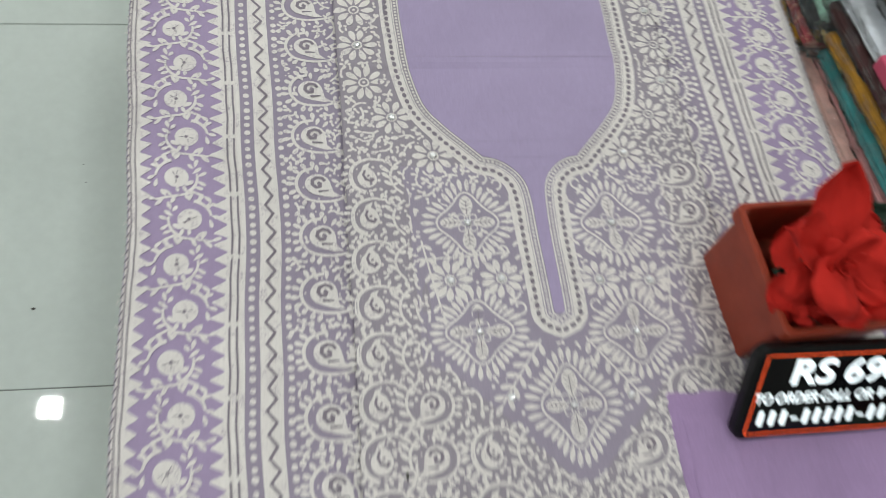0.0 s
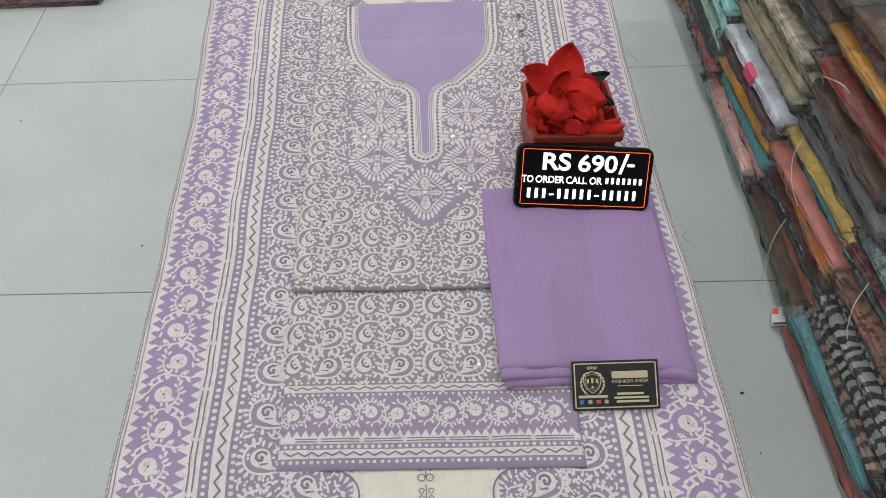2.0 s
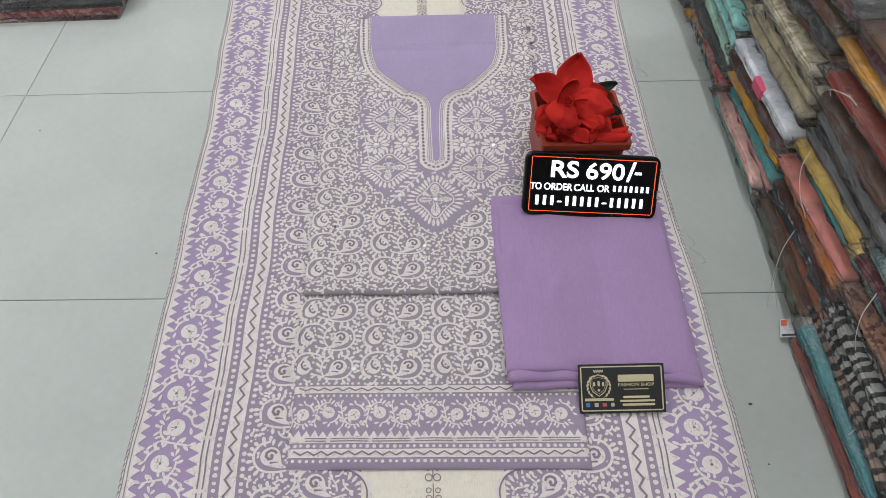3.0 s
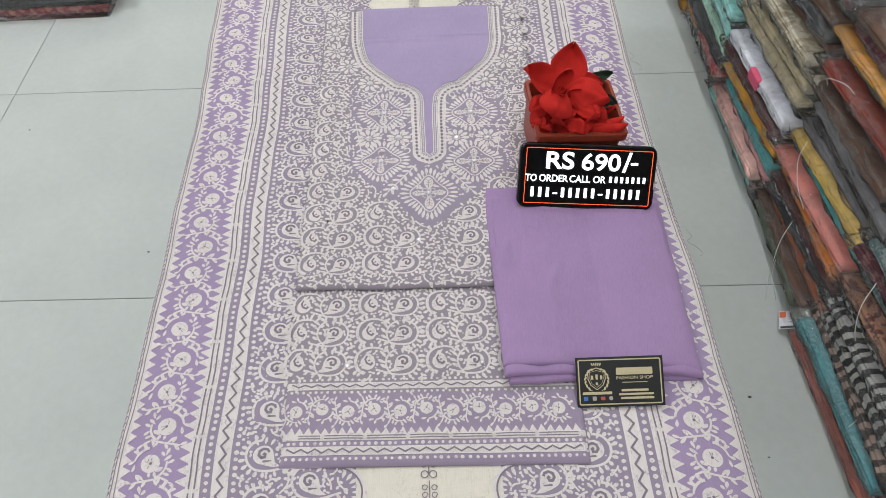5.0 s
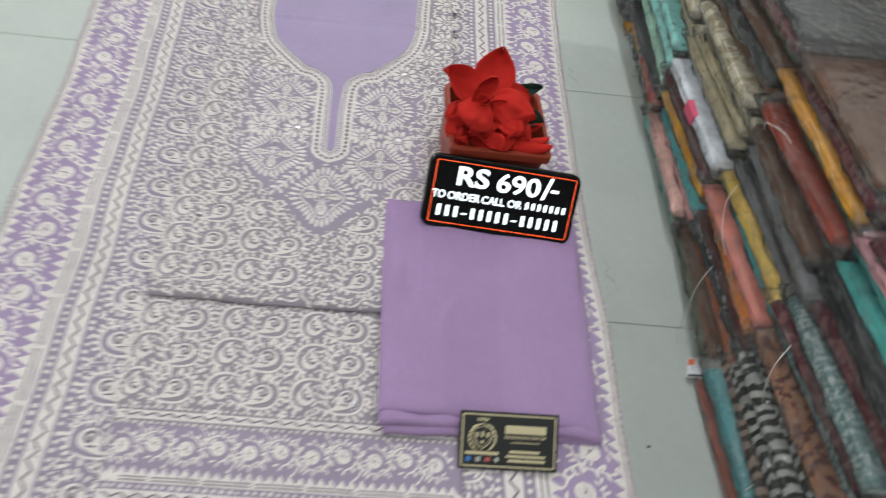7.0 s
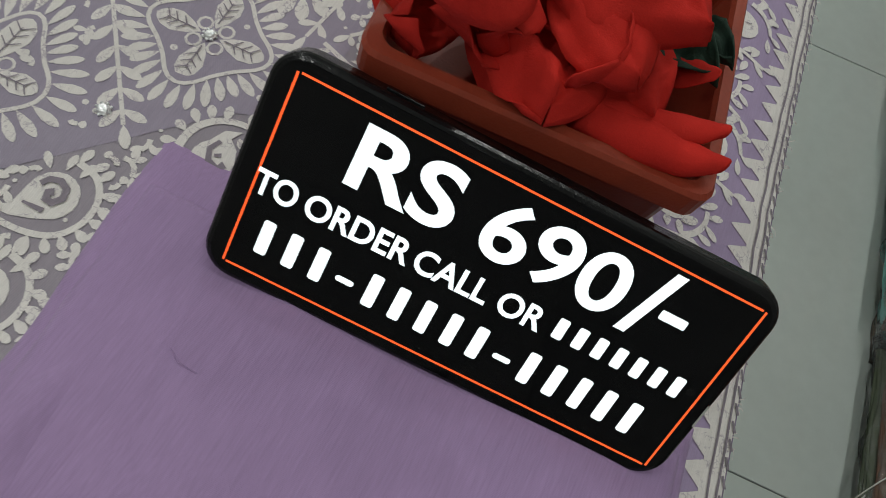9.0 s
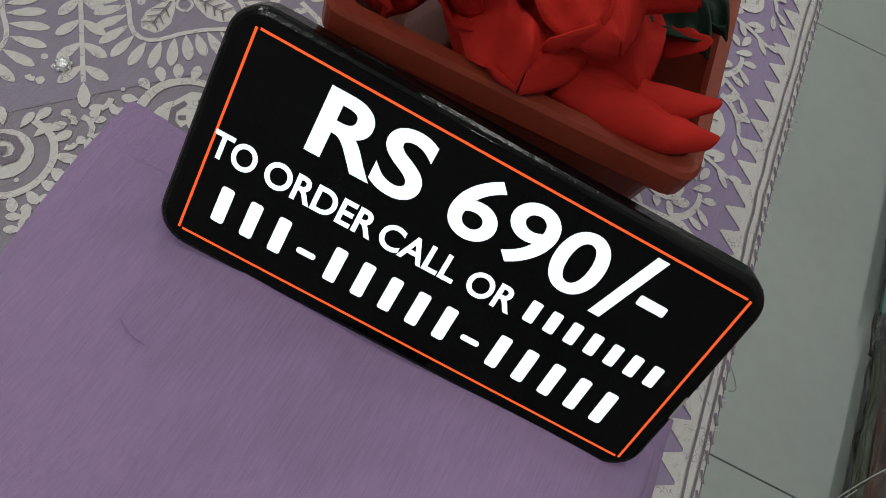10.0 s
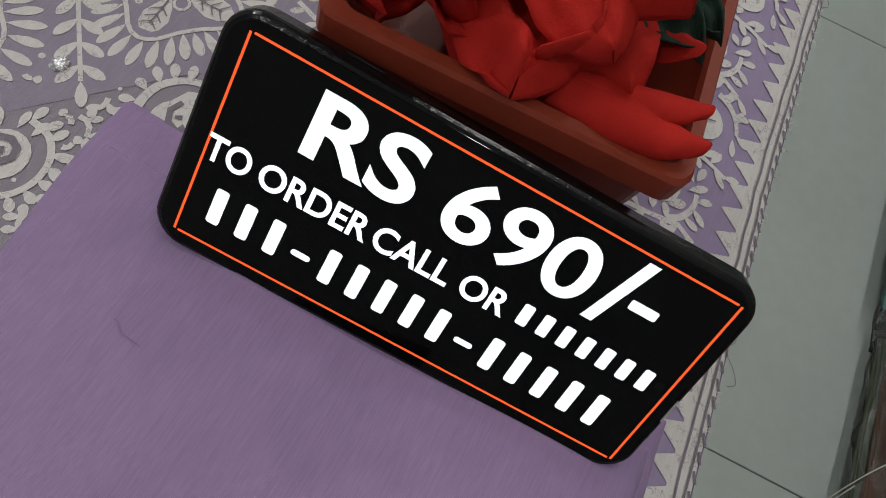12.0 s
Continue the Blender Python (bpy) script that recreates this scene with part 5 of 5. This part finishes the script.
# ---- stacks of sleeved garments along the aisle ----
P = {"slate": ((0.05, 0.07, 0.08), (0.42, 0.44, 0.43), "print", 90), "mustard": ((0.58, 0.29, 0.03), None, "plain", 0), "petrol": ((0.03, 0.16, 0.22), None, "plain", 0),
     "maroon_floral": ((0.24, 0.035, 0.045), (0.42, 0.16, 0.12), "print", 70), "charcoal": ((0.03, 0.032, 0.036), None, "plain", 0), "mint": ((0.42, 0.68, 0.55), None, "plain", 0),
     "beige": ((0.62, 0.50, 0.38), None, "plain", 0), "aqua": ((0.25, 0.58, 0.54), None, "plain", 0), "pink": ((0.80, 0.50, 0.44), None, "plain", 0), "dusty_pink": ((0.68, 0.33, 0.33), None, "plain", 0),
     "teal": ((0.08, 0.36, 0.37), None, "plain", 0), "maroon": ((0.085, 0.03, 0.03), None, "plain", 0), "white": ((0.72, 0.75, 0.80), None, "plain", 0), "pale_grey": ((0.50, 0.53, 0.56), None, "plain", 0),
     "olive_beige": ((0.48, 0.42, 0.27), None, "plain", 0), "taupe": ((0.38, 0.33, 0.22), (0.56, 0.52, 0.40), "print", 45), "olive_grey": ((0.11, 0.12, 0.085), None, "plain", 0), "moss": ((0.08, 0.10, 0.06), None, "plain", 0),
     "rust": ((0.30, 0.10, 0.045), None, "plain", 0), "brown": ((0.13, 0.07, 0.045), None, "plain", 0), "orange": ((0.58, 0.20, 0.045), None, "plain", 0), "salmon": ((0.55, 0.20, 0.16), None, "plain", 0),
     "yellow": ((0.75, 0.54, 0.13), None, "plain", 0), "grey": ((0.18, 0.18, 0.19), None, "plain", 0), "brick": ((0.30, 0.06, 0.04), None, "plain", 0), "green": ((0.07, 0.11, 0.035), None, "plain", 0),
     "gold_floral": ((0.60, 0.29, 0.04), (0.55, 0.42, 0.25), "print", 60), "leopard": ((0.34, 0.25, 0.20), (0.05, 0.035, 0.03), "zebra", 14), "zebra": ((0.42, 0.43, 0.40), (0.025, 0.027, 0.025), "zebra", 15),
     "rust_floral": ((0.33, 0.17, 0.10), (0.12, 0.05, 0.04), "print", 80), "teal_print": ((0.12, 0.20, 0.20), (0.30, 0.36, 0.35), "print", 130), "sea_green": ((0.08, 0.25, 0.27), (0.12, 0.32, 0.34), "print", 170), "wine": ((0.10, 0.025, 0.035), (0.17, 0.07, 0.07), "print", 60),
     "turquoise": ((0.10, 0.45, 0.42), None, "plain", 0), "black": ((0.012, 0.012, 0.013), (0.3, 0.3, 0.3), "print", 30), "rose": ((0.60, 0.30, 0.34), None, "plain", 0)}
packet_count = 0


def packet(x, y, z, depth, length, thick, kind, tilt, yaw, stack):
    """One folded garment in a clear sleeve; its folded long edge faces the aisle (-x). x, y, z: the middle of that edge's underside."""
    global packet_count
    packet_count += 1
    sd = packet_count * 1.37
    col, sec, pat, sc = P[kind]
    words_ = kind.replace("_", " ")
    t = thing("garment_packet", f"folded {words_} garment in a clear plastic sleeve, stacked", "garment packet", stack, at=pose(x, y, z, tilt, 0, yaw))
    mt = fabric("cloth_" + kind, col, sec, pat, sc)
    folds = 2 + packet_count * 7 % 4

    def shell(grow, rough, nv, name, mat, gap):
        bm_ = bmesh.new()
        prof = []
        n = 30 if grow == 0 else 12
        for i in range(n + 1):                      # rounded, folded front edge, from below to above
            f = i / n
            groove = 0.0055 * math.sqrt(abs(math.sin(math.pi * folds * f))) if grow == 0 else 0.003
            prof.append((0.012 - 0.008 * math.sin(math.pi * f) ** 0.6 - groove - grow, f * thick + grow * (2 * f - 1)))
        prof.append((depth * 0.5, thick + grow))
        prof.append((depth + grow, thick * 0.96 + grow))
        prof.append((depth + grow, 0.0))
        rows_ = []
        for k in range(nv + 1):
            v = -0.5 + k / nv
            end = 1 - max(0.0, abs(v) - 0.46) / 0.04 * (0.30 if grow == 0 else 0.75)
            yy = v * (length + 2 * grow + gap)
            line = []
            for i, (px, pz) in enumerate(prof):
                dx = rough * wob(yy * 22 + sd, pz * 55 + sd, i * 0.23) + 0.35 * rough * wob(yy * 70 + sd, pz * 90, i * 0.4)
                dz = 0.5 * rough * wob(yy * 14 + sd, px * 9 + 3, sd)
                line.append(bm_.verts.new((px + dx, yy, (pz - thick / 2) * end + thick / 2 + dz)))
            rows_.append(line)
        for ra, rb in zip(rows_, rows_[1:]):
            for i in range(len(prof)):
                j = (i + 1) % len(prof)
                bm_.faces.new((ra[i], rb[i], rb[j], ra[j]))
        bm_.faces.new(rows_[0]); bm_.faces.new(rows_[-1][::-1])
        bmesh.ops.recalc_face_normals(bm_, faces=bm_.faces)
        return part(name, bm_, mat, t, smooth=True)
    shell(0.0, 0.0030, 24, "folded_cloth", mt, 0.0)
    part_ = shell(0.0018, 0.0100, 60, "clear_sleeve", "clear_film", 0.055)
    if kind == "white":
        part("print_patch", boxed(-0.0045, 0.010, -0.035, 0.014, 0.001, thick - 0.001, bevel=0.004), "bright_pink", t, "bright pink printed patch")
    tagged(part_, "wrinkled clear plastic sleeve")
    part_.visible_shadow = False
    if z > 0.05:
        return t
    # loose crumpled lip of the sleeve along the open side
    bm_ = bmesh.new()
    reach = 0.010 + 0.016 * (packet_count * 5 % 7) / 6
    rows_ = []
    for k in range(57):
        yy = (-0.5 + k / 56) * (length + 0.07)
        out_ = reach * (0.55 + 0.7 * wob(yy * 18 + sd, 2.0))
        rows_.append([bm_.verts.new((0.006 - out_ * j_ / 5 + 0.002 * wob(yy * 60, j_, sd), yy + 0.004 * wob(yy * 40 + sd, j_ * 0.7, 5.0), max(-z + 0.002, thick * 0.35 + 0.0075 * (j_ / 5) * wob(yy * 42 + sd, j_ * 0.5, sd) + 0.0022 * wob(yy * 120 + sd, j_ * 0.9)))) for j_ in range(6)])
    for ra, rb in zip(rows_, rows_[1:]):
        for j_ in range(5):
            bm_.faces.new((ra[j_], rb[j_], rb[j_ + 1], ra[j_ + 1]))
    lip = part("sleeve_lip", bm_, "clear_film", t, "crumpled loose lip of the clear sleeve")
    lip.visible_shadow = False
    return t


# middle, length, tilt, and from the floor up each garment with its thickness in millimetres
STACKS = [
    (0.955, 0.300, 1.0, "slate:24 mustard:26 petrol:13 maroon_floral:22 charcoal:16 mint:24 mint:20 beige:14 aqua:24 aqua:22 olive_beige:26 taupe:28 taupe:26 taupe:24 gold_floral:26 brown:24 charcoal:26 wine:22 brown:24"),
    (0.650, 0.310, 5.0, "beige:10 aqua:14 pink:30 dusty_pink:17 teal:32 yellow:10 mustard:26 maroon:26 white:32 pale_grey:20 olive_beige:24 olive_beige:24 taupe:28 taupe:26 brown:26 charcoal:22 brown:26 green:22 wine:26 charcoal:20"),
    (0.345, 0.300, 5.0, "olive_grey:14 moss:12 brown:10 rust:26 charcoal:30 slate:14 maroon:10 orange:32 salmon:17 teal:13 yellow:24 grey:28 charcoal:30 grey:26 brown:28 wine:24 brick:26 green:24 mustard:18 wine:24 brown:22"),
    (0.045, 0.295, 7.0, "salmon:26 sea_green:30 leopard:28 zebra:30 zebra:28 zebra:26 rust_floral:28 teal_print:30 wine:26 teal_print:24 wine:28 charcoal:22 charcoal:26 turquoise:24 turquoise:20 rose:24 wine:22 charcoal:24 turquoise:22 wine:24"),
    (-0.255, 0.290, 4.0, "black:24 rose:26 black:28 charcoal:22 wine:26 grey:24 teal_print:26 rose:22 black:26 turquoise:24 beige:26 brown:22 grey:26 charcoal:24 mint:22 rust:26 slate:24 wine:26"),
    (1.265, 0.300, 2.0, "mustard:26 charcoal:24 brown:26 teal:20 wine:26 slate:24 olive_beige:26 taupe:24 brown:26 gold_floral:24 maroon:26 taupe:24 beige:26 rust:24 charcoal:26"),
    (1.575, 0.300, 2.0, "teal:24 brown:26 wine:24 slate:26 beige:24 taupe:26 maroon:24 mustard:26 charcoal:24 rust:26 grey:24 olive_grey:26"),
]
srng = random.Random(11)
for sy, sl, tl, kinds in STACKS:
    z = 0.004
    x = 0.774 - 0.040 * (sy - 0.3)
    for i, item in enumerate(kinds.split()):
        kd, mm = item.split(":")
        th = int(mm) * 0.001 * srng.uniform(0.95, 1.05)
        ti = -tl * min(1.0, i / 3.0) + srng.uniform(-1.4, 1.4)
        packet(x + 0.0035 * i * 0.45 - (max(0.0, 0.026 - 0.012 * i) if sy == 0.045 else 0.0) + srng.uniform(-0.018, 0.014), sy - 0.012 + srng.uniform(-0.02, 0.02) + 0.004 * math.sin(i), z + (0.006 if i == 1 else 0.0), 0.235, sl * srng.uniform(0.94, 1.02), th * 0.86, kd, ti, srng.uniform(-2.2, 2.2) + 1.0, "stacked garment packets")
        z += th
# low pile at the far side of the aisle
z = 0.004
for i, kd in enumerate(("maroon_floral", "charcoal", "black")):
    packet(-1.05 + 0.012 * i, 1.345, z, 0.335, 0.29, 0.026, kd, 0.0, 2.0 * i, "stacked garment packets")
    z += 0.029

# strings tied round the bundles
for k, pts in enumerate((((0.778, 0.345, 0.125), (0.764, 0.330, 0.095), (0.757, 0.312, 0.060), (0.753, 0.292, 0.025), (0.748, 0.268, 0.004)),
                         ((0.760, 0.312, 0.062), (0.756, 0.296, 0.040), (0.757, 0.275, 0.030), (0.762, 0.262, 0.012)),
                         ((0.776, 0.33, 0.175), (0.764, 0.355, 0.205), (0.764, 0.385, 0.235), (0.778, 0.405, 0.255)),
                         ((0.784, 0.43, 0.350), (0.770, 0.415, 0.375), (0.768, 0.390, 0.392), (0.776, 0.370, 0.398), (0.786, 0.36, 0.39)),
                         ((0.776, 0.08, 0.175), (0.768, 0.085, 0.20), (0.768, 0.10, 0.235), (0.785, 0.12, 0.26)),
                         ((0.800, 0.03, 0.012), (0.782, 0.01, 0.035), (0.782, 0.0, 0.06), (0.80, 0.01, 0.085)))):
    ob = thing("packing_string", "thin white plastic string tied round the packets", "string", "packing strings", at=pose(-0.018, -0.016, 0))
    part("strand", tube(curve3(pts, 7), 0.0006), "white_string", ob)

# paper tag at the foot of the stacks
tag = thing("paper_tag", "white paper tag with an orange block lying by the packets", "tag", at=pose(0.752, 0.203, 0.014, -6, -26, -14) @ Matrix.Diagonal((0.72, 0.85, 1, 1)))
part("paper", boxed(-0.020, 0.020, -0.024, 0.024, -0.0004, 0.0004), "paper_white", tag)
part("colour_block", boxed(-0.018, -0.004, 0.006, 0.021, 0.0004, 0.0008), "paper_orange", tag, "orange block")
part("print_bar", boxed(-0.016, 0.018, -0.022, -0.017, 0.0004, 0.0008), "paper_ink", tag)
for k in range(4):
    part("print_bar", boxed(0.0, 0.017, 0.014 - 0.007 * k, 0.0155 - 0.007 * k, 0.0004, 0.0007), "card_grey", tag)

# dark fleck lying on the shirt piece
fx, fy, fz = kam_top(0.0445, 0.086)
bm = bmesh.new()
bmesh.ops.create_icosphere(bm, subdivisions=1, radius=0.0022, matrix=Matrix.Translation((fx, fy, fz + 0.0008)) @ Matrix.Diagonal((0.6, 1.5, 0.4, 1)))
tagged(part("fleck", bm, "dirt"), "small dark fleck of lint on the printed cloth", "dirt", "floor specks")

# bits of dirt and hair on the floor
for k, (x, y, r) in enumerate(((-0.416, 0.400, 0.0022), (-0.780, 0.763, 0.0020), (0.657, 0.066, 0.0028), (0.661, -0.036, 0.0016), (-0.374, 0.593, 0.0011), (-0.381, 0.623, 0.0010))):
    bm = bmesh.new()
    bmesh.ops.create_icosphere(bm, subdivisions=1, radius=r, matrix=Matrix.Translation((x, y, 0.3 * r)) @ Matrix.Diagonal((1.3, 0.9, 0.45, 1)))
    tagged(part("debris", bm, "dirt"), "small dark speck of dirt on the floor tile", "dirt", "floor specks")
for k, (x, y) in enumerate(((0.600, 0.935), (0.624, 0.390))):
    bm = tube(curve3([(x, y + 0.03, 0.0012), (x + 0.008, y + 0.012, 0.0012), (x - 0.002, y, 0.0012), (x + 0.012, y - 0.014, 0.0012), (x + 0.02, y - 0.03, 0.0012), (x + 0.013, y - 0.036, 0.0012)], 6), 0.00022, 4)
    tagged(part("hair_thread", bm, "dirt"), "dark thread curled on the floor tile", "thread", "floor threads")

# ---- the floor ----
floor = tagged(part("floor", boxed(X0 - TH, X1 + TH, Y0 - TH, Y1 + TH, -0.06, -0.0022), "grout"), "grey-white glossy floor tiles with thin dark joints", "floor", kind="structure")
PITCH = 0.597
bm = block(bmesh.new(), -PITCH / 2 + 0.0007, PITCH / 2 - 0.0007, -PITCH / 2 + 0.0007, PITCH / 2 - 0.0007, -0.0022, 0.0, bevel=0.0007, seg=1)
tile_mesh = bpy.data.meshes.new("tile")
bm.to_mesh(tile_mesh)
bm.free()
tile_mesh.materials.append(MATS["grey_tile"])
turn = pose(-0.860, 0.890, 0, 0, 0, -0.2)
for i in range(-3, 5):
    for j in range(-6, 4):
        q = turn @ Vector(((i + 0.5) * PITCH, (j + 0.5) * PITCH, 0))
        if X0 - 0.3 < q.x < X1 + 0.3 and Y0 - 0.3 < q.y < Y1 + 0.3:
            t_ob = new("tile", tile_mesh)
            t_ob.parent = floor
            t_ob.matrix_world = Matrix.Translation(q) @ turn.to_3x3().to_4x4()
